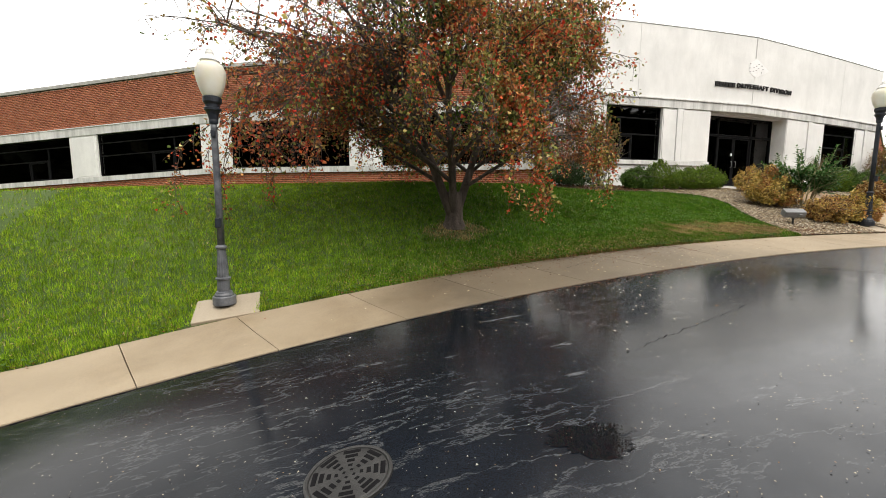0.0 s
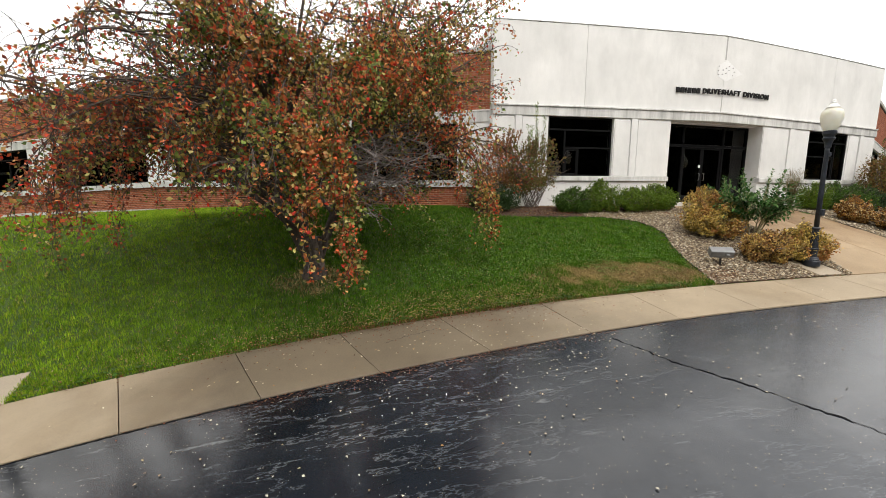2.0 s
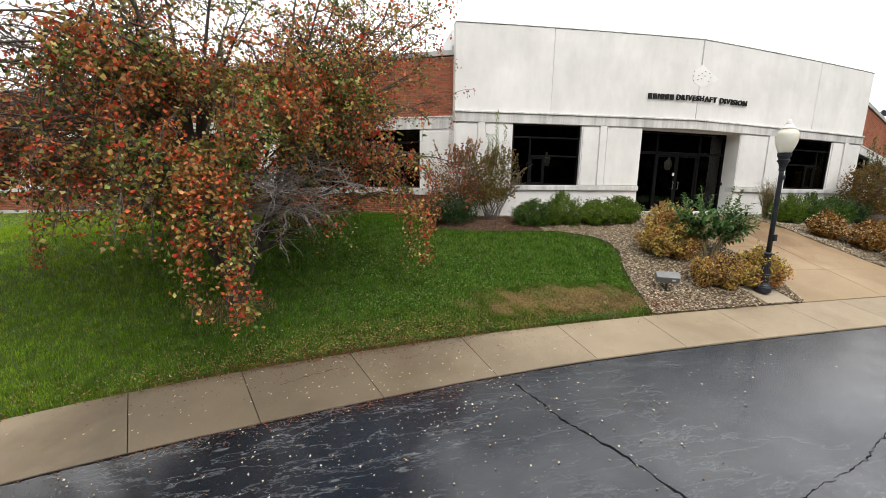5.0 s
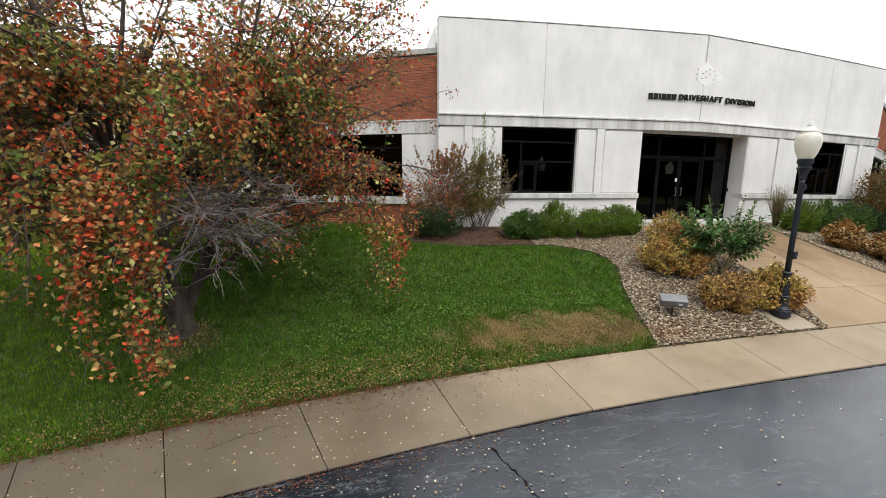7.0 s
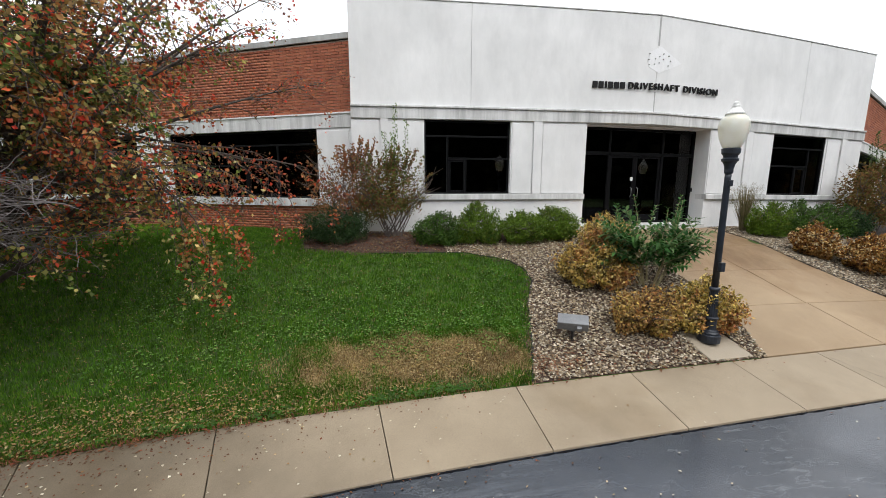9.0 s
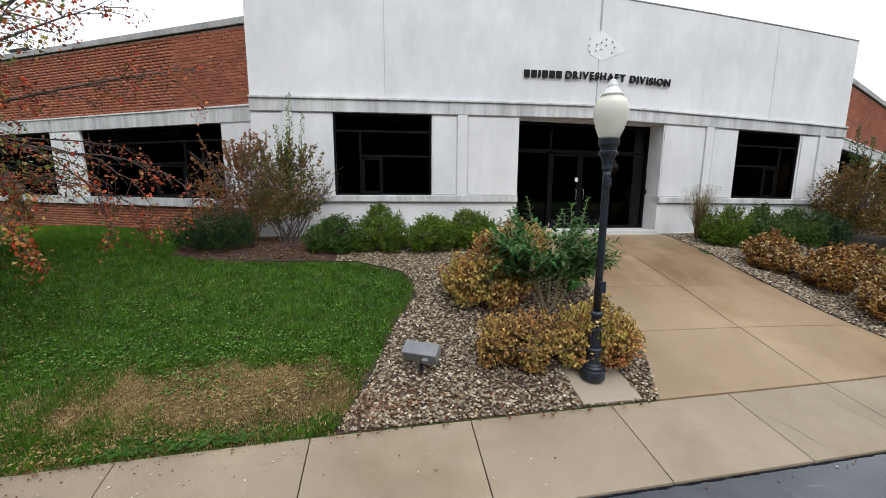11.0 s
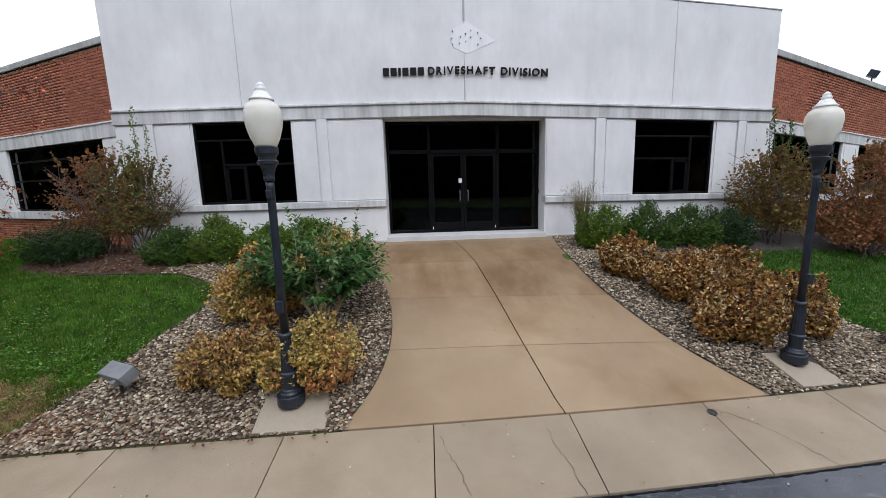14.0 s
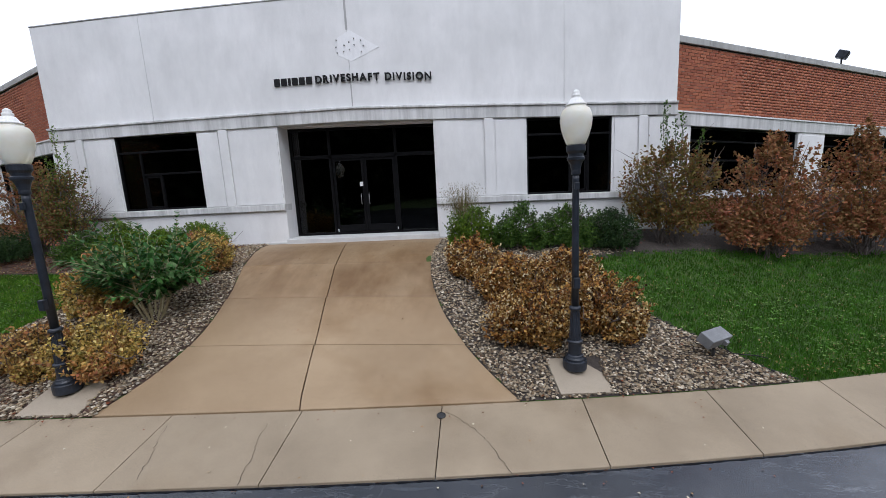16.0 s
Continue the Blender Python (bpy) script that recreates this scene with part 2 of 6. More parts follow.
def concrete_paving(name, dark, light, wet, drip=False, soaked=False):
    m, t, b = shader(name, 0.6)
    info = t.nodes.new("ShaderNodeObjectInfo")
    broad = ramp(t, noise_tex(t, 0.8, 6, 0.62), [(0.3, dark), (0.68, light)])
    tone = ramp(t, info.outputs["Random"], [(0, (0.93,) * 3), (1, (1.06,) * 3)])
    c = mixed(t, broad, tone, 1.0, "MULTIPLY")
    damp = ramp(t, noise_tex(t, 0.5, 4, 0.6), [(0.54, (1, 1, 1)), (0.7, wet)])
    c = mixed(t, c, damp, 1.0, "MULTIPLY")
    if drip:
        c = mixed(t, c, along_x(t, [(-15.8, 1.0), (-13.8, 0.44), (-10.0, 0.5), (-7.8, 1.0)]), 1.0, "MULTIPLY")
    if soaked:
        stain = mixed(t, (0, 0, 0), ramp(t, noise_tex(t, 0.9, 6, 0.65, (1.6, 0.5, 1)), [(0.38, (0.25,) * 3), (0.62, (1, 1, 1))]), along_x(t, [(-4.2, 0.0), (-3.0, 1.0), (-1.2, 1.0), (-0.3, 0.3)], 0.7, -6.0, 0.0, 1))
        c = mixed(t, c, (0.6, 0.5, 0.38), stain, "MULTIPLY")
    grain = noise_tex(t, 110, 3, 0.7)
    c = mixed(t, c, ramp(t, grain, [(0.3, (0.76,) * 3), (0.7, (1.15,) * 3)]), 1.0, "MULTIPLY")
    specks = ramp(t, noise_tex(t, 60, 2, 0.5), [(0.7, (1, 1, 1)), (0.76, (0.62, 0.6, 0.58))])
    c = mixed(t, c, specks, 1.0, "MULTIPLY")
    t.links.new(c, b.inputs["Base Color"])
    bumped(t, b, grain, 0.25, 0.004)
    return m


PAVING = concrete_paving("tan_pavement_concrete", (0.228, 0.178, 0.117), (0.326, 0.26, 0.176), (0.78, 0.74, 0.68), True)
PATH = concrete_paving("warm_tan_walkway_concrete", (0.245, 0.166, 0.089), (0.337, 0.241, 0.139), (0.74, 0.66, 0.54), False, True)
PAD = concrete_paving("pale_lamp_pad_concrete", (0.265, 0.22, 0.16), (0.355, 0.30, 0.225), (0.9, 0.88, 0.85))


def asphalt():
    """Sealed asphalt, damp: dry dull stretches, wet glossy ones, pale wandering salt lines and scuffs."""
    m, t, b = shader("damp_sealed_asphalt", 0.3)
    broad = noise_tex(t, 0.22, 6, 0.62)
    c = ramp(t, broad, [(0.3, (0.004, 0.006, 0.009)), (0.7, (0.016, 0.021, 0.03))])
    scuffs = ramp(t, noise_tex(t, 1.1, 10, 0.74, (0.35, 1.8, 1)), [(0.58, (0, 0, 0)), (0.72, (1, 1, 1))])
    c = mixed(t, c, (0.10, 0.11, 0.125), mixed(t, (0, 0, 0), scuffs, 0.3))
    lines = ramp(t, noise_tex(t, 1.5, 7, 0.68, (0.6, 1.9, 1)), [(0.488, (0, 0, 0)), (0.5, (1, 1, 1)), (0.512, (0, 0, 0))])
    worn = along_x(t, [(-11.5, 1.0), (-9.0, 0.25)], 1.5)
    where = mixed(t, ramp(t, noise_tex(t, 0.33, 4, 0.6), [(0.42, (0, 0, 0)), (0.56, (1, 1, 1))]), worn, 1.0, "MULTIPLY")
    c = mixed(t, c, (0.24, 0.25, 0.26), mixed(t, (0, 0, 0), mixed(t, lines, where, 1.0, "MULTIPLY"), 0.5))
    fine = ramp(t, noise_tex(t, 3.2, 6, 0.7, (0.45, 2.0, 1)), [(0.60, (0, 0, 0)), (0.66, (1, 1, 1))])
    where_fine = mixed(t, ramp(t, noise_tex(t, 0.6, 4, 0.6), [(0.46, (0, 0, 0)), (0.58, (1, 1, 1))]), worn, 1.0, "MULTIPLY")
    c = mixed(t, c, (0.26, 0.27, 0.275), mixed(t, (0, 0, 0), mixed(t, fine, where_fine, 1.0, "MULTIPLY"), 0.5))
    # dark tree reflection at left, sky sheen at right, put into the base colour
    c = mixed(t, c, along_x(t, [(-15.0, 0.5), (-11.0, 0.9), (-8.0, 1.5)], 2.0), 1.0, "MULTIPLY")
    grain = noise_tex(t, 120, 3, 0.75)
    c = mixed(t, c, ramp(t, grain, [(0.3, (0.55,) * 3), (0.72, (1.6,) * 3)]), 1.0, "MULTIPLY")
    chips = ramp(t, noise_tex(t, 75, 2, 0.5), [(0.73, (0, 0, 0)), (0.78, (1, 1, 1))])
    c = mixed(t, c, (0.3, 0.29, 0.27), mixed(t, (0, 0, 0), chips, 0.6))
    t.links.new(c, b.inputs["Base Color"])
    wet = ramp(t, noise_tex(t, 0.35, 5, 0.6), [(0.35, (0.09,) * 3), (0.65, (0.22,) * 3)])
    t.links.new(mixed(t, wet, (0.26, 0.26, 0.26), along_x(t, [(-10.0, 0.0), (-7.0, 1.0)], 1.5)), b.inputs["Roughness"])
    soak = ramp(t, noise_tex(t, 0.5, 7, 0.7), [(0.38, (0.55,) * 3), (0.62, (1.05,) * 3)])
    # reflectivity also rises to the right, imitating sky against tree reflections
    t.links.new(mixed(t, along_x(t, [(-16.0, 0.12), (-13.8, 0.6), (-11.8, 0.72), (-9.8, 0.8), (-7.8, 1.3)], 2.4), soak, 1.0, "MULTIPLY"), b.inputs["Specular IOR Level"])
    bumped(t, b, grain, 0.07, 0.003)
    return m


ASPHALT = asphalt()
PUDDLE, _t, _b = shader("standing_water", 0.02)
_b.inputs["Base Color"].default_value = (0.006, 0.007, 0.009, 1)
_b.inputs["IOR"].default_value = 1.33


def lawn_ground():
    """Turf between the blades, with a dry patch by the gravel."""
    m, t, b = shader("turf", 0.95)
    c = ramp(t, noise_tex(t, 0.6, 6, 0.65), [(0.3, (0.03, 0.065, 0.010)), (0.7, (0.065, 0.105, 0.016))])
    c = mixed(t, c, ramp(t, noise_tex(t, 30, 3, 0.7), [(0.3, (0.55,) * 3), (0.7, (1.4,) * 3)]), 1.0, "MULTIPLY")
    t.links.new(c, b.inputs["Base Color"])
    bumped(t, b, noise_tex(t, 45, 3, 0.7), 0.8, 0.03)
    return m


TURF = lawn_ground()
def toned_along_x(m, stops, tone, lo=-20.0, hi=0.0):
    """Multiplies a leaf colour by another tone along x."""
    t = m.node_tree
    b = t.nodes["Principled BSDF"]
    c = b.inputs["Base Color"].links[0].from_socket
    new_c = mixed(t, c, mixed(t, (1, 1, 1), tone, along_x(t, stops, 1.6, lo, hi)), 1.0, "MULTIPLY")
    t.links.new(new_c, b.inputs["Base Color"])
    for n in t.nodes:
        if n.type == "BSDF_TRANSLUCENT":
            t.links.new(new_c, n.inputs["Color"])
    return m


GRASS = leafy("grass_blades", [(0.04, 0.115, 0.008), (0.08, 0.20, 0.013), (0.12, 0.25, 0.02), (0.15, 0.235, 0.026), (0.05, 0.14, 0.010)], 0.6, 0.35, 5.0,
              [(0.04, 0.11, 0.009), (0.07, 0.175, 0.012), (0.125, 0.26, 0.02), (0.055, 0.145, 0.011)], 2.6)
# far left lawn: yellower blades, with its stronger light put into their colour
toned_along_x(GRASS, [(-17.2, 1.0), (-13.2, 0.0)], (2.6, 1.85, 1.5))
# darker, slightly bluer blades towards the right
toned_along_x(GRASS, [(2.0, 0.0), (6.0, 1.0)], (0.72, 0.86, 1.05), 0.0, 12.0)
DRY = leafy("dry_grass_blades", [(0.14, 0.085, 0.04), (0.2, 0.12, 0.055), (0.44, 0.31, 0.14), (0.58, 0.43, 0.22), (0.36, 0.23, 0.10), (0.26, 0.23, 0.075), (0.66, 0.52, 0.30)], 0.8, 0.25, 2.0)
WEED = leafy("broad_weed_leaves", [(0.05, 0.12, 0.02), (0.08, 0.17, 0.03), (0.06, 0.11, 0.03)], 0.5, 0.3)
CLOVER = leafy("clover_leaves", [(0.09, 0.22, 0.03), (0.13, 0.28, 0.045), (0.07, 0.17, 0.02), (0.2, 0.32, 0.08)], 0.5, 0.3)
FALLEN = leafy("fallen_leaves", [(0.496, 0.441, 0.326), (0.576, 0.532, 0.422), (0.4, 0.319, 0.177), (0.24, 0.122, 0.0408), (0.528, 0.471, 0.354)], 0.6, 0.1)
LAWN_LEAF = leafy("yellowing_fallen_leaves", [(0.34, 0.24, 0.08), (0.24, 0.13, 0.045), (0.44, 0.36, 0.18), (0.17, 0.075, 0.03), (0.26, 0.23, 0.08), (0.14, 0.09, 0.04)], 0.6, 0.1)
DEBRIS = leafy("brown_leaf_debris", [(0.10, 0.045, 0.022), (0.16, 0.07, 0.03), (0.07, 0.04, 0.025), (0.2, 0.06, 0.03)], 0.8, 0.1)
RED_LITTER = leafy("reddish_fallen_leaves", [(0.19, 0.08, 0.045), (0.26, 0.13, 0.07), (0.12, 0.055, 0.035), (0.36, 0.25, 0.14)], 0.7, 0.1)
STONES = leafy("river_gravel", [(0.154, 0.109, 0.0672), (0.287, 0.221, 0.139), (0.0585, 0.0453, 0.0327), (0.522, 0.443, 0.327), (0.192, 0.123, 0.0711), (0.0852, 0.0705, 0.051), (0.224, 0.176, 0.115), (0.415, 0.341, 0.231), (0.126, 0.107, 0.0848), (0.618, 0.553, 0.433), (0.106, 0.0805, 0.0558)], 0.6, 0.0, 20)
TREE_LEAF = leafy("autumn_tree_leaves", [(0.085, 0.145, 0.03), (0.14, 0.215, 0.04), (0.24, 0.30, 0.065), (0.10, 0.155, 0.032), (0.50, 0.40, 0.12), (0.06, 0.09, 0.025), (0.19, 0.235, 0.055), (0.70, 0.60, 0.26), (0.34, 0.36, 0.09), (0.05, 0.08, 0.02), (0.07, 0.11, 0.026)], 0.45, 0.28, 4,
                  [(0.56, 0.17, 0.055), (0.36, 0.09, 0.045), (0.22, 0.20, 0.05), (0.64, 0.26, 0.08), (0.19, 0.07, 0.04), (0.72, 0.48, 0.18), (0.12, 0.14, 0.04)], 1.3)
BERRY = leafy("red_orange_leaf_tips", [(0.60, 0.05, 0.028), (0.74, 0.15, 0.05), (0.44, 0.035, 0.03), (0.76, 0.42, 0.16), (0.68, 0.085, 0.045), (0.36, 0.08, 0.04), (0.78, 0.22, 0.09)], 0.45, 0.3, 2)
YEW = leafy("dark_yew_leaves", [(0.018, 0.042, 0.014), (0.03, 0.062, 0.02), (0.045, 0.078, 0.024)], 0.5, 0.15)
HEDGE = leafy("green_hedge_leaves", [(0.0914, 0.168, 0.0169), (0.132, 0.218, 0.0231), (0.19, 0.276, 0.0308), (0.102, 0.18, 0.02)], 0.5, 0.35, 9,
              [(0.0512, 0.111, 0.0154), (0.0732, 0.145, 0.0185), (0.11, 0.188, 0.0231), (0.19, 0.2, 0.0385)], 2.2)
HEDGE_DARK = leafy("dark_green_hedge_leaves", [(0.0413, 0.0936, 0.0176), (0.0638, 0.129, 0.0224), (0.0975, 0.168, 0.0288)], 0.5, 0.3)
GOLD = leafy("golden_shrub_leaves", [(0.468, 0.312, 0.065), (0.676, 0.507, 0.13), (0.286, 0.247, 0.0585), (0.52, 0.325, 0.078), (0.13, 0.117, 0.0364), (0.754, 0.585, 0.208), (0.104, 0.078, 0.0286)], 0.5, 0.1, 9,
             [(0.442, 0.195, 0.0585), (0.26, 0.111, 0.0455), (0.598, 0.286, 0.0975), (0.156, 0.0715, 0.039), (0.52, 0.351, 0.13), (0.351, 0.13, 0.065)], 2.2)
RUST = leafy("rust_brown_shrub_leaves", [(0.26, 0.10, 0.024), (0.38, 0.17, 0.036), (0.08, 0.034, 0.015), (0.54, 0.31, 0.075), (0.46, 0.30, 0.11), (0.16, 0.055, 0.02), (0.05, 0.026, 0.013)], 0.5, 0.1, 9,
             [(0.30, 0.17, 0.038), (0.15, 0.085, 0.024), (0.42, 0.24, 0.065), (0.07, 0.042, 0.016), (0.50, 0.34, 0.13), (0.27, 0.10, 0.025), (0.05, 0.032, 0.013)], 2.0)
RUST_GOLD = leafy("rusty_gold_shrub_leaves", [(0.42, 0.21, 0.07), (0.30, 0.12, 0.046), (0.56, 0.37, 0.12), (0.07, 0.045, 0.024), (0.115, 0.0575, 0.0287), (0.621, 0.437, 0.149)], 0.5, 0.1, 9,
                  [(0.46, 0.31, 0.069), (0.23, 0.172, 0.046), (0.598, 0.437, 0.138), (0.103, 0.069, 0.0287), (0.322, 0.127, 0.046)], 2.4)
GREEN_BUSH = leafy("fresh_green_pointed_leaves", [(0.025, 0.085, 0.02), (0.045, 0.13, 0.028), (0.085, 0.195, 0.045), (0.032, 0.10, 0.024), (0.16, 0.26, 0.10)], 0.45, 0.25)
OLIVE = leafy("olive_brown_leaves", [(0.17, 0.12, 0.035), (0.22, 0.165, 0.045), (0.13, 0.13, 0.04), (0.27, 0.15, 0.055), (0.2, 0.09, 0.04)], 0.6, 0.3)
RUSSET = leafy("russet_leaves", [(0.33, 0.115, 0.055), (0.44, 0.18, 0.09), (0.20, 0.09, 0.045), (0.24, 0.17, 0.06), (0.42, 0.22, 0.10)], 0.6, 0.3, 9, [(0.25, 0.16, 0.06), (0.18, 0.13, 0.045), (0.33, 0.2, 0.08), (0.3, 0.09, 0.045)], 1.5)
CANE = surface("pale_straw_canes", (0.26, 0.22, 0.12), (0.42, 0.36, 0.2), 6.0, 0.8, 50, 0.3)
SILVER = surface("silvery_bare_twigs", (0.16, 0.14, 0.135), (0.3, 0.27, 0.265), 5.0, 0.9, 40, 0.3)
VIB = leafy("green_and_bronze_leaves", [(0.13, 0.15, 0.04), (0.20, 0.19, 0.05), (0.10, 0.13, 0.035), (0.27, 0.12, 0.055), (0.24, 0.21, 0.07), (0.20, 0.08, 0.045)], 0.6, 0.3)
PURPLE = leafy("russet_purple_leaves", [(0.22, 0.06, 0.045), (0.13, 0.06, 0.045), (0.34, 0.09, 0.05), (0.11, 0.10, 0.035), (0.42, 0.12, 0.05), (0.30, 0.16, 0.07)], 0.5, 0.3)
PALE_TIP = leafy("pale_cream_leaf_tips", [(0.62, 0.5, 0.28), (0.72, 0.62, 0.4), (0.55, 0.36, 0.14), (0.66, 0.48, 0.2)], 0.55, 0.25)
GOLD_TIP = leafy("bright_yellow_leaf_tips", [(0.60, 0.43, 0.10), (0.70, 0.56, 0.2), (0.54, 0.28, 0.09), (0.48, 0.36, 0.1)], 0.55, 0.25)
STRAW = leafy("straw_grass", [(0.27, 0.21, 0.12), (0.19, 0.16, 0.08), (0.12, 0.12, 0.045)], 0.7, 0.3)
BACKDROP = leafy("far_woods", [(0.014, 0.018, 0.008), (0.024, 0.022, 0.010), (0.010, 0.014, 0.006)], 0.9, 0.0, 0.2)


def brick_material(name):
    m, t, b = shader(name, 0.85)
    info = t.nodes.new("ShaderNodeObjectInfo")
    geo = t.nodes.new("ShaderNodeNewGeometry")
    add = t.nodes.new("ShaderNodeMath")
    add.operation = "ADD"
    t.links.new(info.outputs["Random"], add.inputs[0])
    t.links.new(geo.outputs["Random Per Island"], add.inputs[1])
    frac = t.nodes.new("ShaderNodeMath")
    frac.operation = "FRACT"
    t.links.new(add.outputs[0], frac.inputs[0])
    own = ramp(t, frac.outputs[0], [(0.0, (0.26, 0.075, 0.038)), (0.35, (0.34, 0.105, 0.05)), (0.7, (0.40, 0.135, 0.066)), (1.0, (0.30, 0.085, 0.045))])
    grain = noise_tex(t, 70, 4, 0.7, None, "Position")
    c = mixed(t, own, ramp(t, grain, [(0.3, (0.8,) * 3), (0.7, (1.12,) * 3)]), 1.0, "MULTIPLY")
    c = mixed(t, c, ramp(t, noise_tex(t, 0.35, 5, 0.6, None, "Position"), [(0.3, (0.85,) * 3), (0.7, (1.08,) * 3)]), 1.0, "MULTIPLY")
    t.links.new(c, b.inputs["Base Color"])
    bumped(t, b, grain, 0.3, 0.004)
    return m


BRICK = brick_material("red_brick")


def tinted_glass():
    m, t, b = shader("dark_tinted_glass", 0.02)
    b.inputs["Base Color"].default_value = (0.03, 0.033, 0.037, 1)
    b.inputs["Transmission Weight"].default_value = 1.0
    b.inputs["IOR"].default_value = 1.45
    return m


GLASS = tinted_glass()


def lamp_globe():
    m, t, b = shader("cream_acrylic_globe", 0.35)
    c = ramp(t, noise_tex(t, 5, 4, 0.6), [(0.3, (0.86, 0.82, 0.66)), (0.7, (0.93, 0.92, 0.84))])
    t.links.new(c, b.inputs["Base Color"])
    b.inputs["Transmission Weight"].default_value = 0.3
    b.inputs["Subsurface Weight"].default_value = 0.2
    b.inputs["Subsurface Radius"].default_value = (0.05, 0.04, 0.03)
    return m


GLOBE = lamp_globe()
LID = surface("white_acrylic_lid", (0.72, 0.72, 0.68), (0.84, 0.84, 0.82), 6.0, 0.35, 60, 0.05)

# ---- ground, road, pavement, walkway ----
LEFT_EDGE = [(-5.66, -2.0), (-4.83, -1.68), (-3.75, -1.57), (-2.65, -1.8), (-1.87, -2.12), (-0.02, -2.5)]
RIGHT_EDGE = [(-5.22, 3.28), (-4.75, 2.88), (-3.9, 2.38), (-2.5, 1.96), (-1.1, 1.9), (-0.02, 2.1)]
LEFT_FIT = np.polyfit([p[0] for p in LEFT_EDGE], [p[1] for p in LEFT_EDGE], 3)
RIGHT_FIT = np.polyfit([p[0] for p in RIGHT_EDGE], [p[1] for p in RIGHT_EDGE], 3)


def build_ground():
    """Turf in rows that follow the pavement; it lies lower under pavement, road and walkway."""
    xs = np.concatenate([np.linspace(-220, -32, 10), np.arange(-31.5, 16, 0.3), np.linspace(18, 220, 10)])
    ss = np.concatenate([[-200, -50, -15, -5, -1.3, -0.012], np.arange(0, 6.2, 0.15), [7, 8, 10, 14, 20, 40, 100, 220]])
    X, S = np.meshgrid(xs, ss)
    Y = y_many(X) + S
    Z = ground_many(X, Y)
    walk_bed = (S > -0.01) & (Y < 0.1) & (X > np.polyval(LEFT_FIT, Y) + 0.1) & (X < np.polyval(RIGHT_FIT, Y) - 0.1)
    Z = np.where(S < -0.01, Z - 0.2, np.where(walk_bed, Z - 0.1, Z))
    nx, ny = len(xs), len(ss)
    i, j = np.meshgrid(np.arange(nx - 1), np.arange(ny - 1))
    a = (j * nx + i).ravel()
    faces = np.stack([a, a + 1, a + 1 + nx, a + nx], 1)
    me = mesh_np("ground", np.stack([X.ravel(), Y.ravel(), Z.ravel()], 1), faces)
    me.materials.append(TURF)
    me.polygons.foreach_set("use_smooth", [True] * len(me.polygons))
    return tagged(new("ground", me), "green turf ground falling gently to the pavement", "ground", kind="structure")


build_ground()


def build_road():
    xs = np.concatenate([np.linspace(-120, -32, 12), np.arange(-31, 16, 0.5), np.linspace(18, 90, 10)])
    rows = [-0.06, 0.0, 0.25, 0.6, 1.2, 2.0, 3.0, 4.2, 5.6, 7.5, 10, 14, 20, 30]
    verts = []
    for d in rows:
        for x in xs:
            px, py = kerb_point(x)
            verts.append((px, py - d, road_z(px, py)))
    nx = len(xs)
    i, j = np.meshgrid(np.arange(nx - 1), np.arange(len(rows) - 1))
    a = (j * nx + i).ravel()
    me = mesh_np("road", np.array(verts), np.stack([a, a + nx, a + nx + 1, a + 1], 1))
    me.materials.append(ASPHALT)
    me.polygons.foreach_set("use_smooth", [True] * len(me.polygons))
    return tagged(new("road", me), "damp dark sealed asphalt drive", "road", kind="structure")


road = build_road()


def sheet_slab(name, pts_rows, thick, material, parent, gap=0.008):
    """A paving slab whose top follows rows of points (each row left to right), with sunk joints all round."""
    bm = bmesh.new()
    rows = [[Vector(p) for p in row] for row in pts_rows]
    mid = sum((p for r in rows for p in r), Vector()) / sum(len(r) for r in rows)

    def pulled(p, d):
        v = Vector((mid.x - p.x, mid.y - p.y, 0))
        return p + Vector((math.copysign(d * 0.6, v.x) if abs(v.x) > 0.2 else 0, math.copysign(d, v.y) if abs(v.y) > 0.2 else 0, 0))

    top = []
    for i, r in enumerate(rows):
        line = []
        for j, p in enumerate(r):
            edge = i in (0, len(rows) - 1) or j in (0, len(r) - 1)
            line.append(bm.verts.new(pulled(p, gap + 0.004) if edge else p))
        top.append(line)
    for i in range(len(rows) - 1):
        for j in range(len(rows[0]) - 1):
            bm.faces.new((top[i][j], top[i][j + 1], top[i + 1][j + 1], top[i + 1][j]))
    n, k = len(rows), len(rows[0])
    loop = [(0, j) for j in range(k)] + [(i, k - 1) for i in range(1, n)] + [(n - 1, j) for j in range(k - 2, -1, -1)] + [(i, 0) for i in range(n - 2, 0, -1)]
    rim = [bm.verts.new(pulled(rows[i][j], gap) - Vector((0, 0, 0.006))) for i, j in loop]
    foot = [bm.verts.new(pulled(rows[i][j], gap) - Vector((0, 0, thick))) for i, j in loop]
    for a in range(len(loop)):
        b = (a + 1) % len(loop)
        ta, tb = top[loop[a][0]][loop[a][1]], top[loop[b][0]][loop[b][1]]
        bm.faces.new((tb, ta, rim[a], rim[b]))
        bm.faces.new((rim[b], rim[a], foot[a], foot[b]))
    bmesh.ops.recalc_face_normals(bm, faces=bm.faces)
    return part(name, bm, material, parent)


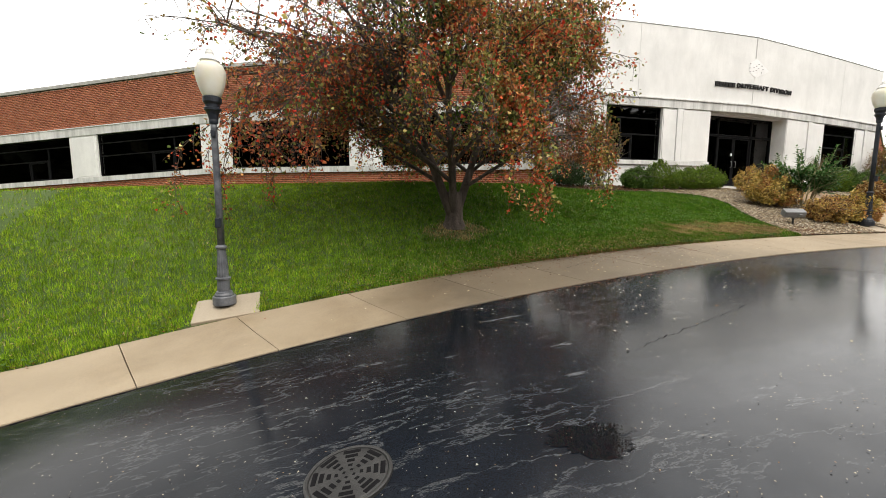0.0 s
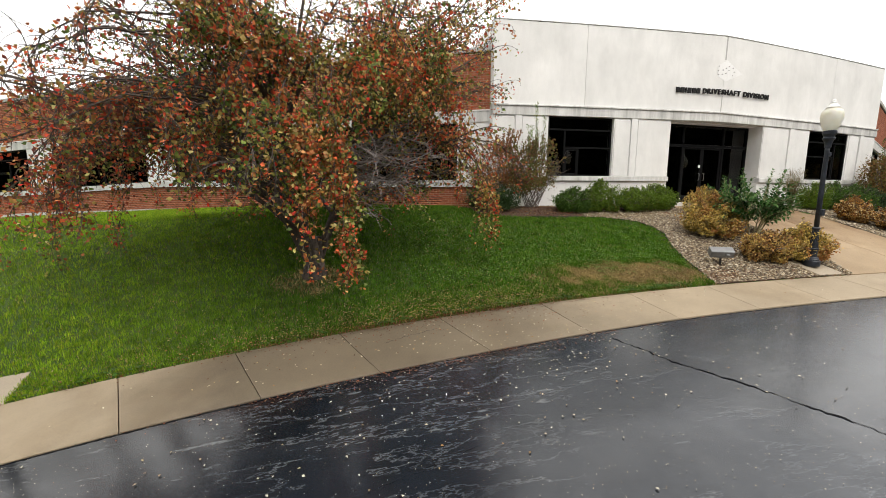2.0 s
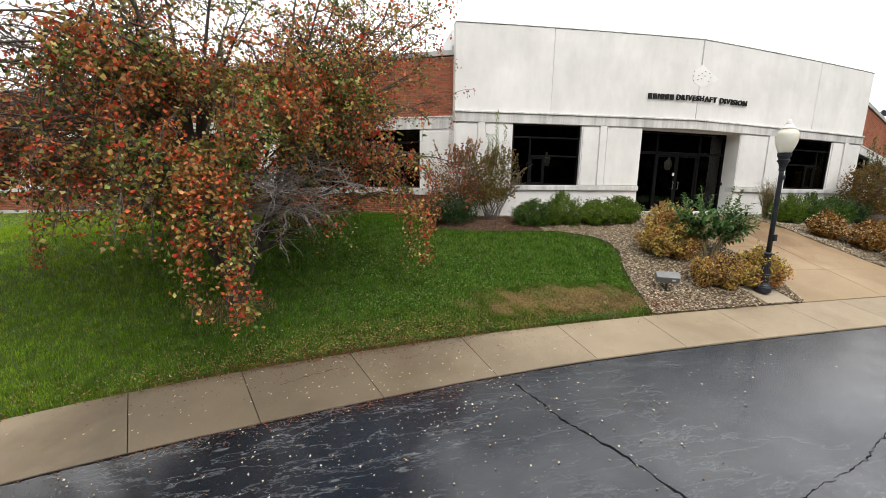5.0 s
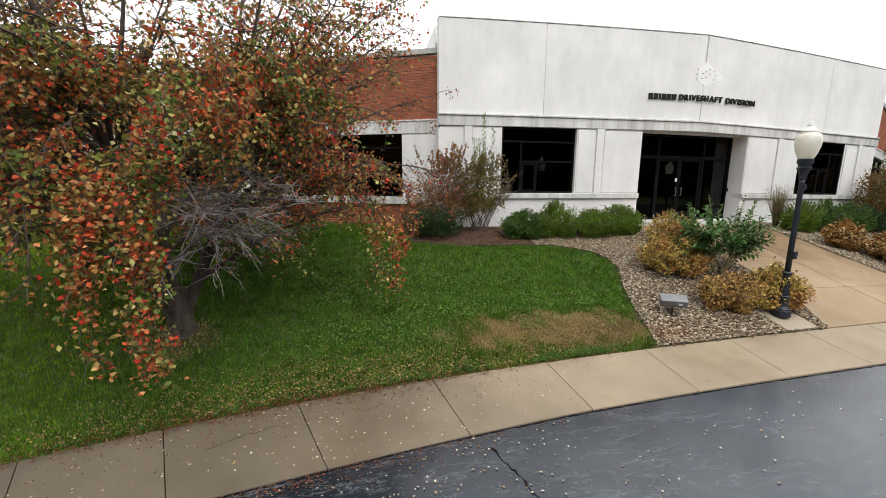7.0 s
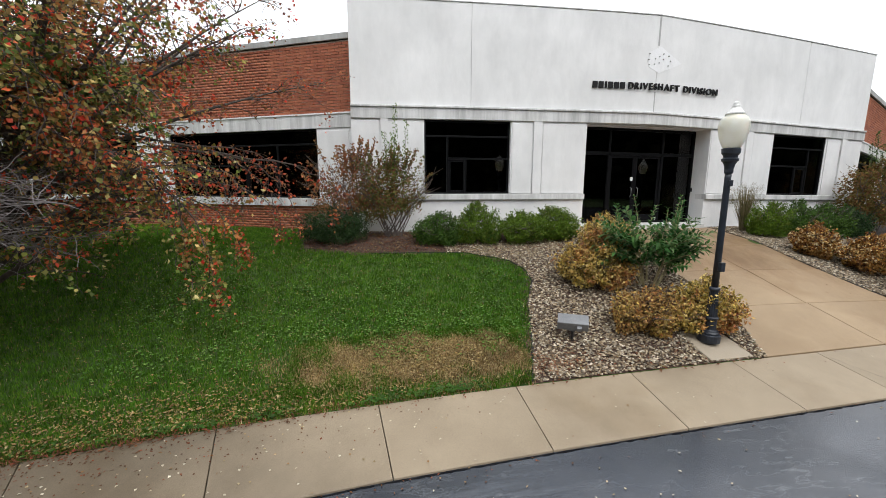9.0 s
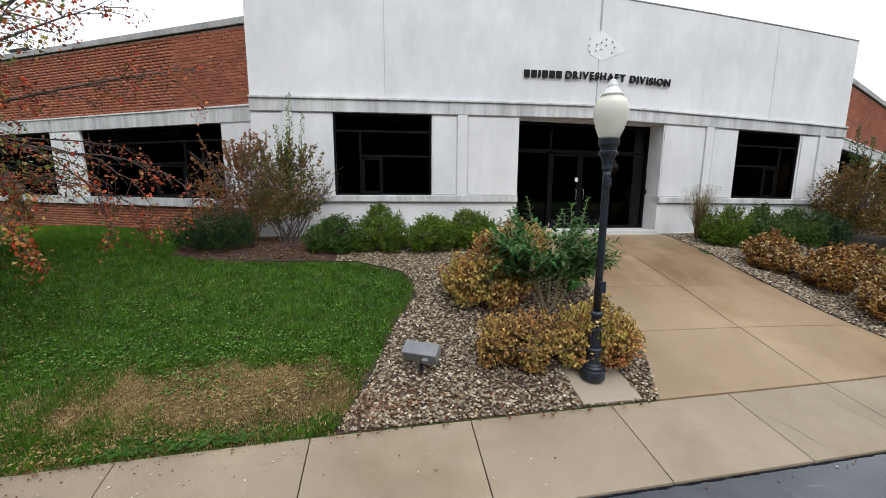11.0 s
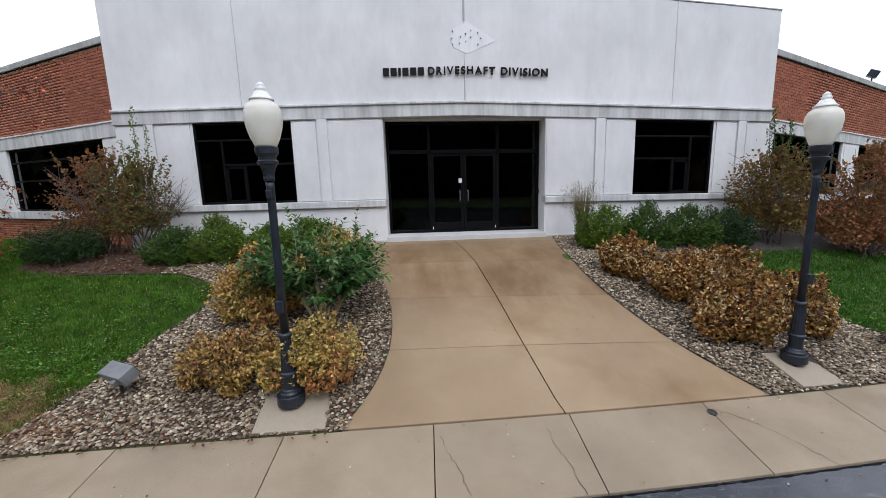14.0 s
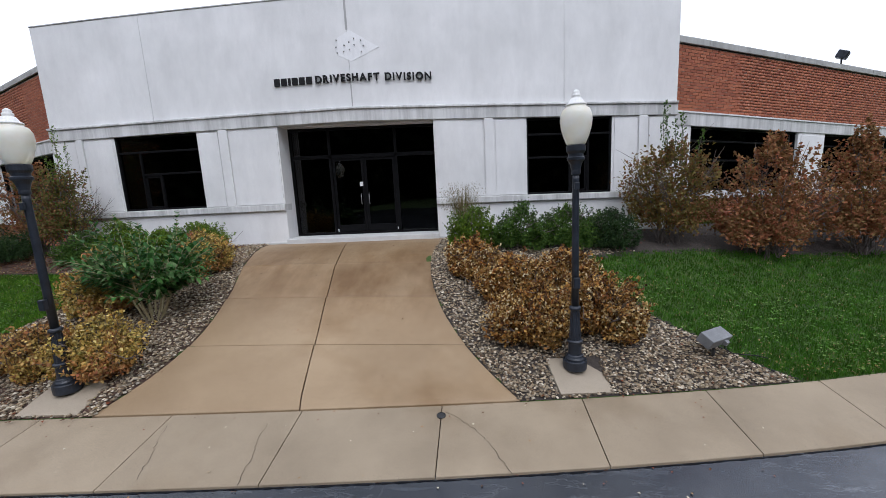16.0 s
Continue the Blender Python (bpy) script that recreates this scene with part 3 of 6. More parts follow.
pavement = empty("pavement", pose(0, 0, 0), "tan concrete pavement of square slabs beside the drive", "pavement", kind="structure")
JOINTS = [-33.0 + 1.33 * k for k in range(11)] + [-18.27, -17.04, -15.62, -14.25, -12.84, -11.3, -9.5, -7.73, -5.98, -4.3, -2.6, -0.98, 0.6, 2.3, 4.03, 5.63, 7.2, 8.8, 10.4, 12.0, 13.6, 15.2]
for x0, x1 in zip(JOINTS, JOINTS[1:]):
    rows = []
    for f in (0.0, 0.5, 1.0):
        row = []
        for g in (0.0, 0.5, 1.0):
            x = x0 + (x1 - x0) * g
            kx, ky = kerb_point(x)
            px, py = x + (kx - x) * f, y_back(x) + (ky - y_back(x)) * f
            row.append((px, py, ground_z(px, py)))
        rows.append(row)
    sheet_slab("paving_slab", rows, 0.14, PAVING, pavement)
# dark bed that shows in the joints
bm = bmesh.new()
for x0, x1 in zip(JOINTS, JOINTS[1:]):
    k0, k1 = kerb_point(x0), kerb_point(x1)
    q = [(x0, y_back(x0), z_side(x0) - 0.05), (x1, y_back(x1), z_side(x1) - 0.05), (k1[0], k1[1] + 0.04, ground_z(*k1) - 0.05), (k0[0], k0[1] + 0.04, ground_z(*k0) - 0.05)]
    bm.faces.new([bm.verts.new(p) for p in q])
part("joint_bed", bm, MULCH, pavement)


# entrance walkway: two columns of slabs with curved sides
def edge_x(fit, y):
    return float(np.polyval(fit, y))


walkway = empty("walkway", pose(0, 0, 0), "warm tan concrete entrance walk flaring to the pavement, damp in places", "walkway", kind="structure")
CROSS = [-5.6, -4.36, -3.22, -2.05, -0.02]


def walk_point(u, v):
    """u: -1 left edge, 0 middle joint, 1 right edge; v counts the cross joints."""
    i = min(3, int(v))
    y = CROSS[i] + (CROSS[i + 1] - CROSS[i]) * (v - i)
    y += 0.1 * u * (1 - v / 4)
    xm = -0.42 - 0.175 * y
    if v == 0:
        x = xm + (u * (3.28 - xm) if u > 0 else u * (xm + 2.0))
        y = y_back(x)
    else:
        x = xm + (edge_x(RIGHT_FIT, y) - xm) * u if u > 0 else xm + (xm - edge_x(LEFT_FIT, y)) * u
    return (x, y, ground_z(x, y) + 0.012)


for v in range(4):
    for lo, hi in ((-1, 0), (0, 1)):
        rows = [[walk_point(lo + (hi - lo) * a / 4, v + b / 4) for a in range(5)] for b in range(4, -1, -1)]
        sheet_slab("walkway_slab", rows, 0.12, PATH, walkway, 0.013)
bm = bmesh.new()
grid = [[bm.verts.new(Vector(walk_point(-1 + a / 4, b / 3)) - Vector((0, 0, 0.035))) for a in range(9)] for b in range(13)]
for b in range(12):
    for a in range(8):
        bm.faces.new((grid[b][a], grid[b][a + 1], grid[b + 1][a + 1], grid[b + 1][a]))
part("joint_bed", bm, MULCH, walkway)


# ---- the building ----
building = empty("office_building", pose(0, 0, 0), "low office building, white concrete front between red brick wings", "building")
FRONT_TOP, BAND_LO, BAND_HI, SILL_LO, SILL_HI, FLOOR = 7.1, 4.27, 4.6, 2.2, 2.36, 1.33
X_LEFT, X_RIGHT = -8.3, 7.62


def eased(x, z):
    """The front's courses run down gently on the right of the entrance."""
    return FLOOR + (z - FLOOR) * (1 - 0.0125 * max(0.0, x))


def ease_front():
    for ob in building.children_recursive:
        if ob.type == "MESH":
            for v in ob.data.vertices:
                v.co.z = eased(v.co.x, v.co.z)


def bowed(x0, x1, z0, z1, proud, depth, bm=None, bevel=0.012):
    """A block of the bowed front: its face stands proud of the line by that much and goes back by depth."""
    bm = bm or bmesh.new()
    n = max(2, int(abs(x1 - x0) / 0.6) + 1)
    rings = []
    for i in range(n + 1):
        x = x0 + (x1 - x0) * i / n
        y = bow(x) - proud
        rings.append([bm.verts.new(p) for p in ((x, y + depth, z0), (x, y + bevel, z0), (x, y, z0 + bevel), (x, y, z1 - bevel), (x, y + bevel, z1), (x, y + depth, z1))])
    for a, b in zip(rings, rings[1:]):
        for k in range(6):
            j = (k + 1) % 6
            bm.faces.new((a[k], b[k], b[j], a[j]))
    bm.faces.new(rings[0])
    bm.faces.new(rings[-1][::-1])
    bmesh.ops.recalc_face_normals(bm, faces=bm.faces)
    return bm


OPEN_L, OPEN_R = -1.97, 1.9
WIN_A, WIN_B = (-6.44, -4.12), (4.12, 6.12)
for a, b in ((X_LEFT, -5.22), (-5.22, -0.02), (-0.02, 5.0), (5.0, X_RIGHT)):
    part("concrete_panel", bowed(a + 0.006, b - 0.006, BAND_HI, FRONT_TOP, 0.0, 0.3), WHITE, building)
part("backing_wall", bowed(X_LEFT + 0.05, X_RIGHT - 0.05, BAND_HI, FRONT_TOP - 0.06, -0.02, 0.26), STAINED, building)
part("lintel_band", bowed(X_LEFT, X_RIGHT, BAND_LO, BAND_HI - 0.05, 0.05, 0.36), STAINED, building, "grey-streaked weathered concrete lintel band")
part("band_ledge", bowed(X_LEFT, X_RIGHT, BAND_HI - 0.05, BAND_HI + 0.01, 0.085, 0.3), STAINED, building)
for a, b in ((X_LEFT, WIN_A[0]), (WIN_A[1], OPEN_L), (OPEN_R, WIN_B[0]), (WIN_B[1], X_RIGHT)):
    part("wall_panel", bowed(a, b, SILL_HI, BAND_LO, 0.0, 0.32), WHITE, building)
for a, b in ((X_LEFT, OPEN_L), (OPEN_R, X_RIGHT)):
    part("base_wall", bowed(a, b, 0.9, SILL_LO, 0.0, 0.32), WHITE, building)
    part("sill_band", bowed(a, b, SILL_LO, SILL_HI, 0.07, 0.4), STAINED, building, "projecting weathered concrete sill")
    part("plinth_strip", bowed(a, b, 1.0, FLOOR + 0.05, 0.02, 0.2), SLAB, building)
for a, b in ((-7.56, -7.36), (-3.5, -3.27), (3.12, 3.34), (6.74, 6.94)):
    part("pilaster", bowed(a, b, SILL_HI, BAND_LO, 0.05, 0.1), WHITE, building)
for a, b in ((X_LEFT + 0.05, -7.6), (-7.32, WIN_A[0] - 0.06), (WIN_A[1] + 0.04, -3.54), (-3.23, OPEN_L - 0.03), (OPEN_R + 0.03, 3.08), (3.38, WIN_B[0] - 0.04), (WIN_B[1] + 0.06, 6.7), (6.98, X_RIGHT - 0.05)):
    part("raised_panel", bowed(a, b, SILL_HI + 0.015, BAND_LO - 0.045, 0.022, 0.06), WHITE, building)
part("parapet_cap", bowed(X_LEFT, X_RIGHT, FRONT_TOP, FRONT_TOP + 0.03, 0.012, 0.34, None, 0.006), COPING, building, "thin weathered grey cap")
# roof, flanks and back of the entrance block, closed
part("roof", boxed(X_LEFT + 0.02, X_RIGHT - 0.02, 0.85, 9.0, 6.5, 6.62), COPING, building)
part("parapet_back", boxed(X_LEFT, X_RIGHT, 0.86, 1.0, 6.62, 6.9), WHITE, building)
for x in (X_LEFT, X_RIGHT - 0.3):
    part("flank_wall", boxed(x, x + 0.3, 0.9, 9.0, 0.9, FRONT_TOP - 0.02), WHITE, building)
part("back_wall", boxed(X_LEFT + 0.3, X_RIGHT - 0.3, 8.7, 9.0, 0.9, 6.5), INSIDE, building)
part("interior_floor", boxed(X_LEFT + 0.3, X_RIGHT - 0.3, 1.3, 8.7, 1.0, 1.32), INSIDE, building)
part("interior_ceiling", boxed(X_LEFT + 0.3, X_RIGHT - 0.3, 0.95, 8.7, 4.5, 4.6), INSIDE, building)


def window(x0, x1, z0, z1, y, rot_m, parent, mirrored=False, label="dark tinted ribbon window with bronze frame"):
    """A dark window of five lights: a strip on top, a tall side light, an opening light low down."""
    w = new("window")
    w.parent = parent
    w.matrix_basis = rot_m
    tagged(w, label)
    W, H = x1 - x0, z1 - z0

    def bar(a0, a1, b0, b1, d=0.05):
        if mirrored:
            a0, a1 = 1 - a1, 1 - a0
        return boxed(x0 + W * a0, x0 + W * a1, y - d, y + d, z0 + H * b0, z0 + H * b1, 0.006)

    t, s = 0.05 / W, 0.05 / H
    for a0, a1, b0, b1 in ((0, 1, 0, s), (0, 1, 1 - s, 1), (0, t, s, 1 - s), (1 - t, 1, s, 1 - s)):
        part("window_frame", bar(a0, a1, b0, b1, 0.06), BRONZE, w)
    for a0, a1, b0, b1 in ((t, 1 - t, 0.775, 0.8), (0.255, 0.255 + t, s, 0.775), (0.255 + t, 1 - t, 0.475, 0.5), (0.47, 0.47 + t, s, 0.475)):
        part("mullion", bar(a0, a1, b0, b1), BRONZE, w)
    sash = [(0.255 + t, 0.27 + t * 1.6, s, 0.475), (0.455, 0.47, s, 0.475), (0.27, 0.47, s, s * 2), (0.27, 0.47, 0.44, 0.475)]
    for a0, a1, b0, b1 in sash:
        part("sash", bar(a0, a1, b0, b1, 0.035), BRONZE, w)
    for a0, a1, b0, b1 in ((t, 1 - t, 0.8, 1 - s), (t, 0.255, s, 0.775), (0.255 + t, 1 - t, 0.5, 0.775), (0.27, 0.47, s, 0.475), (0.47 + t, 1 - t, s, 0.475)):
        part("pane", bar(a0, a1, b0, b1, 0.005), GLASS, w)
    return w


window(WIN_A[0], WIN_A[1], SILL_HI, BAND_LO, bow(5.3) + 0.12, pose(0, 0, 0), building)
window(WIN_B[0], WIN_B[1], SILL_HI, BAND_LO, bow(5.1) + 0.12, pose(0, 0, 0), building, True)

# recessed entrance
REC = 0.62
part("threshold_slab", boxed(OPEN_L - 0.02, OPEN_R + 0.02, -0.1, REC + 0.1, 1.1, 1.46, 0.015), SLAB, building, "pale concrete doorstep")
for x0, x1 in ((OPEN_L - 0.3, OPEN_L - 0.002), (OPEN_R + 0.002, OPEN_R + 0.3)):
    part("reveal_wall", boxed(x0, x1, 0.32, REC + 0.2, 1.0, BAND_LO), WHITE, building)
part("soffit", boxed(OPEN_L - 0.3, OPEN_R + 0.3, 0.3, REC + 0.2, BAND_LO + 0.002, BAND_LO + 0.2), WHITE, building)
entrance = empty("glass_entrance", pose(0, 0, 0), "dark glazed entrance with double doors, sidelights and transom", "")
entrance.parent = building
GX0, GX1, GZ0, GZ1, GY = OPEN_L, OPEN_R, 1.46, BAND_LO, REC
GW = GX1 - GX0
E1, E2, E3, E4 = GX0 + GW * 0.275, GX0 + GW * 0.5, GX0 + GW * 0.725, GX1
TR = 3.48
for b in ((GX0, GX1, GZ0, GZ0 + 0.06), (GX0, GX1, GZ1 - 0.07, GZ1), (GX0, GX1, TR, TR + 0.09), (GX0, GX0 + 0.06, GZ0 + 0.06, GZ1 - 0.07), (GX1 - 0.06, GX1, GZ0 + 0.06, GZ1 - 0.07), (E1 - 0.035, E1 + 0.035, GZ0 + 0.06, GZ1 - 0.07), (E3 - 0.035, E3 + 0.035, GZ0 + 0.06, GZ1 - 0.07)):
    part("frame_bar", boxed(b[0], b[1], GY - 0.06, GY + 0.06, b[2], b[3], 0.006), BRONZE, entrance)
for a, b, c, d in ((GX0 + 0.06, E1 - 0.035, GZ0 + 0.06, TR), (E3 + 0.035, GX1 - 0.06, GZ0 + 0.06, TR), (GX0 + 0.06, E1 - 0.035, TR + 0.09, GZ1 - 0.07), (E1 + 0.035, E3 - 0.035, TR + 0.09, GZ1 - 0.07), (E3 + 0.035, GX1 - 0.06, TR + 0.09, GZ1 - 0.07)):
    part("pane", boxed(a, b, GY - 0.006, GY + 0.006, c, d), GLASS, entrance)
for side, (a, b) in ((1, (E1 + 0.04, E2 - 0.004)), (-1, (E2 + 0.004, E3 - 0.04))):
    leaf = part("door", boxed(a, a + 0.07, GY - 0.03, GY + 0.03, GZ0 + 0.07, TR - 0.01, 0.006), BRONZE, entrance, "closed dark glass door")
    me_bits = bmesh.new()
    for q in ((a, a + 0.07, GZ0 + 0.07, TR - 0.01), (b - 0.07, b, GZ0 + 0.07, TR - 0.01), (a + 0.07, b - 0.07, GZ0 + 0.07, GZ0 + 0.25), (a + 0.07, b - 0.07, TR - 0.09, TR - 0.01)):
        box(me_bits, q[0], q[1], GY - 0.03, GY + 0.03, q[2], q[3], 0.006)
    me_bits.to_mesh(leaf.data)
    me_bits.free()
    part("door_pane", boxed(a + 0.07, b - 0.07, GY - 0.005, GY + 0.005, GZ0 + 0.25, TR - 0.09), GLASS, leaf)
    hx = b - 0.1 if side > 0 else a + 0.1
    grip = bmesh.new()
    tube(grip, [Vector((hx, GY - 0.03, 2.25)), Vector((hx, GY - 0.09, 2.27)), Vector((hx, GY - 0.09, 2.5)), Vector((hx, GY - 0.03, 2.52))], [0.012] * 4, 6)
    part("pull_handle", grip, FLOOD, leaf, "grey metal pull handle", smooth=True)
    part("floor_bolt", boxed(a + 0.01 if side > 0 else b - 0.03, a + 0.03 if side > 0 else b - 0.01, GY - 0.045, GY - 0.03, GZ0 + 0.08, GZ0 + 0.15), NOTICE, leaf)
part("notice", boxed(E2 - 0.13, E2 - 0.05, GY - 0.037, GY - 0.032, 2.72, 2.83), NOTICE, entrance, "small white paper notice")
part("call_button", boxed(OPEN_R - 0.02, OPEN_R + 0.01, 0.5, 0.58, 2.42, 2.54, 0.006), DARK, building, "small black call box")

# ghost of a removed emblem and its fixing studs
bm = bmesh.new()
outline = [(-0.34, 5.97), (-0.26, 6.17), (0.05, 6.33), (0.4, 6.13), (0.72, 5.95), (0.38, 5.79), (0.05, 5.64), (-0.26, 5.78)]
front = [bm.verts.new((x, -0.006, z)) for x, z in outline]
rear = [bm.verts.new((x, 0.02, z)) for x, z in outline]
bm.faces.new(front[::-1])
for i in range(8):
    j = (i + 1) % 8
    bm.faces.new((front[i], front[j], rear[j], rear[i]))
emblem = part("emblem_ghost", bm, GHOST, building, "pale diamond patch left by a removed emblem")
for x, z in ((-0.3, 5.97), (-0.28, 6.12), (-0.28, 5.84), (-0.1, 6.0), (0.02, 6.06), (0.02, 5.9), (0.14, 6.0), (0.3, 6.1), (0.3, 5.85), (0.36, 5.98), (-0.12, 5.86), (0.14, 6.14)):
    part("stud", boxed(x - 0.011, x + 0.011, -0.03, -0.004, z - 0.011, z + 0.011, 0.003), DARK, emblem)
part("stain", boxed(-0.045, 0.005, -0.004, 0.01, 6.34, FRONT_TOP - 0.02), COPING, building)
part("stain", boxed(-0.035, -0.005, -0.004, 0.01, BAND_HI + 0.02, 5.15), COPING, building)

# sign: six plain blocks for the maker's name, then the readable words
sign = empty("wall_sign", pose(0, 0, 0), "black raised capital letters fixed to the white concrete front", "sign")
SIGN_Z, SIGN_H = 5.19, 0.17


def letter_mesh(ch):
    cu = bpy.data.curves.new("letter", "FONT")
    cu.body, cu.size, cu.extrude, cu.offset = ch, 1.0, 0.02, 0.026
    ob = bpy.data.objects.new("letter", cu)
    scene.collection.objects.link(ob)
    bpy.context.view_layer.update()
    me = bpy.data.meshes.new_from_object(ob.evaluated_get(bpy.context.evaluated_depsgraph_get()))
    bpy.data.objects.remove(ob)
    co = np.empty(len(me.vertices) * 3, np.float32)
    me.vertices.foreach_get("co", co)
    co = co.reshape(-1, 3)
    return me, float(co[:, 0].min()), float(co[:, 0].max()), float(co[:, 1].min()), float(co[:, 1].max())


def lay_sign():
    words = "DRIVESHAFT DIVISION"
    forms = {ch: letter_mesh(ch) for ch in sorted(set(words) - {" "})}
    gap, space, block = 0.16, 0.42, 0.6
    widths = {ch: f[2] - f[1] for ch, f in forms.items()}
    total = 6 * block + 5 * gap + space + sum(widths.get(ch, space - gap) for ch in words) + gap * (len(words) - 1)
    x0, x1 = -1.9, 1.92
    k = (x1 - x0) / total
    x = x0
    for i in range(6):
        w = block * k * (0.45 if i == 2 else 1.05)
        part("letter_block", boxed(x, x + w, bow(x) - 0.045, bow(x) - 0.004, SIGN_Z, SIGN_Z + SIGN_H, 0.012), LETTER, sign)
        x += w + gap * k
    x += (space - gap) * k
    left = x1 - x
    need = sum(widths.get(ch, space - gap) for ch in words) + gap * (len(words) - 1)
    k = left / need
    for ch in words:
        if ch == " ":
            x += space * k
            continue
        me, a, b, c, d = forms[ch]
        ob = new("letter", me)
        if not me.materials:
            me.materials.append(LETTER)
        else:
            me.materials[0] = LETTER
        ob.parent = sign
        ob.matrix_basis = Matrix.Translation((x - a * k, bow(x) - 0.04, eased(x, SIGN_Z) - c * SIGN_H / (d - c))) @ Matrix.Diagonal((k, 1, SIGN_H / (d - c), 1)) @ Matrix.Rotation(radians(90), 4, "X")
        x += (b - a) * k + gap * k


lay_sign()
ease_front()

# ---- brick wings ----
WING = radians(26)
wing_left_m = Matrix.Translation((X_LEFT + 0.02, 0.62, 0)) @ Matrix.Rotation(math.pi - WING, 4, "Z") @ Matrix.Diagonal((1, -1, 1, 1))
wing_right_m = Matrix.Translation((X_RIGHT - 0.02, 0.52, 0)) @ Matrix.Rotation(WING, 4, "Z")


def run(x0, x1, y0, y1, z0, z1):
    """A long straight member with a ring of points every two metres."""
    bm, rings = bmesh.new(), []
    n = max(1, int((x1 - x0) / 2))
    for k in range(n + 1):
        x = x0 + (x1 - x0) * k / n
        rings.append([bm.verts.new(p) for p in ((x, y0, z0), (x, y1, z0), (x, y1, z1), (x, y0, z1))])
    for a, b in zip(rings, rings[1:]):
        for k in range(4):
            bm.faces.new((a[k], a[(k + 1) % 4], b[(k + 1) % 4], b[k]))
    bm.faces.new(rings[0][::-1])
    bm.faces.new(rings[-1])
    bmesh.ops.recalc_face_normals(bm, faces=bm.faces)
    return bm


def lean_left(x):
    """How far the far end of the long wing steps down with the ground."""
    return -0.05 * max(0.0, x - 14)


def lean_right(x):
    return -0.035 * max(0.0, x)


def build_wing(name, m, length, windows, levels, base_z, footing, label, mirror, lean):
    """Brick over and under a ribbon of windows between white piers. Local x runs away from the entrance, y into the building."""
    wing = empty(name, m, label, "")
    wing.parent = building
    roof_z, band_lo, band_hi, s_lo, s_hi = levels
    x = -0.3
    while x < length:
        part("coping_stone", boxed(x, min(length, x + 1.514), -0.05, 0.35, roof_z - 0.15, roof_z, 0.012), COPING, wing)
        x += 1.52
    part("flashing", run(-0.25, length, -0.012, 0.3, roof_z - 0.168, roof_z - 0.152), DARK, wing, "dark strip under the coping")
    part("lintel_band", run(-0.2, length, -0.035, 0.3, band_lo, band_hi), STAINED, wing)
    part("drip_edge", run(-0.2, length, -0.06, 0.2, band_hi, band_hi + 0.035), WHITE, wing)
    part("sill_band", run(-0.2, length, -0.07, 0.3, s_lo, s_hi), STAINED, wing)
    upper = part("brick_wall", run(-0.2, length, 0.012, 0.3, band_hi + 0.035, roof_z - 0.17), MORTAR, wing, "red brick parapet wall in running bond")
    lower = part("brick_wall", run(-0.2, length, 0.012, 0.3, base_z - 0.7, s_lo), MORTAR, wing, "red brick apron wall in running bond")
    edges = [0.0] + [e for w in windows for e in w] + [length]
    for a, b in zip(edges[::2], edges[1::2]):
        part("pier", boxed(a, b, -0.01, 0.3, s_hi, band_lo, 0.012), WHITE, wing)
        if b - a > 0.6:
            part("pier_panel", boxed(a + 0.12, b - 0.12, -0.03, 0.0, s_hi + 0.06, band_lo - 0.08, 0.008), WHITE, wing)
    for a, b in windows:
        window(a, b, s_hi, band_lo, 0.12, Matrix.Identity(4), wing, mirror)
    part("roof", run(-0.2, length, 0.3, 8.0, roof_z - 0.3, roof_z - 0.2), COPING, wing)
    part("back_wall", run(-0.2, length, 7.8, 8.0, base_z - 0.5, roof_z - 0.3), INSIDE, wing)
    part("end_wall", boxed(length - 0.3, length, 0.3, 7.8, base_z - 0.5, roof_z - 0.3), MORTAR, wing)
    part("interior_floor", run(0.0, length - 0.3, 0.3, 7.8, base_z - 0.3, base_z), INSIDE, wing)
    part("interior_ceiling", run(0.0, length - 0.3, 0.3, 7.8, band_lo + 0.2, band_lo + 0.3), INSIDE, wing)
    for ob in wing.children_recursive:
        if ob.type == "MESH":
            for v in ob.data.vertices:
                v.co.z += lean(v.co.x)
    for (a, za), (b, zb) in zip(footing, footing[1:]):
        bm = boxed(a, b, -0.05, 0.3, base_z - 2.4, 5.0)
        for v in bm.verts:
            if v.co.z > 4.0:
                v.co.z = za if v.co.x < (a + b) / 2 else zb
        part("footing", bm, SLAB, wing)
    return wing, upper, lower


WL = build_wing("left_wing", wing_left_m, 31.0, [(1.1, 6.4), (7.75, 13.05), (14.5, 19.95), (21.5, 27.0)], (6.42, 4.1, 4.45, 2.0, 2.22), 1.15,
                [(-0.2, 1.3), (6.3, 1.26), (14, 1.08), (21.9, 0.78), (31, 0.12)], "long red brick wing with dark ribbon windows and white piers", False, lean_left)
WR = build_wing("right_wing", wing_right_m, 22.0, [(0.75, 5.25), (6.6, 11.6), (13.0, 18.0)], (5.85, 3.82, 4.12, 2.0, 2.2), 1.15,
                [(-0.2, 1.25), (22.0, 1.25)], "red brick wing with dark ribbon windows behind shrubs", True, lean_right)
WL[0].name, WR[0].name = "brick_wing", "brick_wing.001"

# a small vent housing on the roof of the long wing
vent = empty("roof_vent", wing_left_m @ pose(11.2, 1.6, 6.2), "small dark metal vent housing on the brick wing's roof", "roof vent")
part("curb", boxed(-0.42, 0.42, -0.36, 0.36, 0, 0.2, 0.01), COPING, vent)
part("housing", boxed(-0.36, 0.36, -0.3, 0.3, 0.2, 0.86, 0.02), POST, vent)
part("lid", boxed(-0.44, 0.44, -0.38, 0.38, 0.86, 0.96, 0.02), POST, vent)

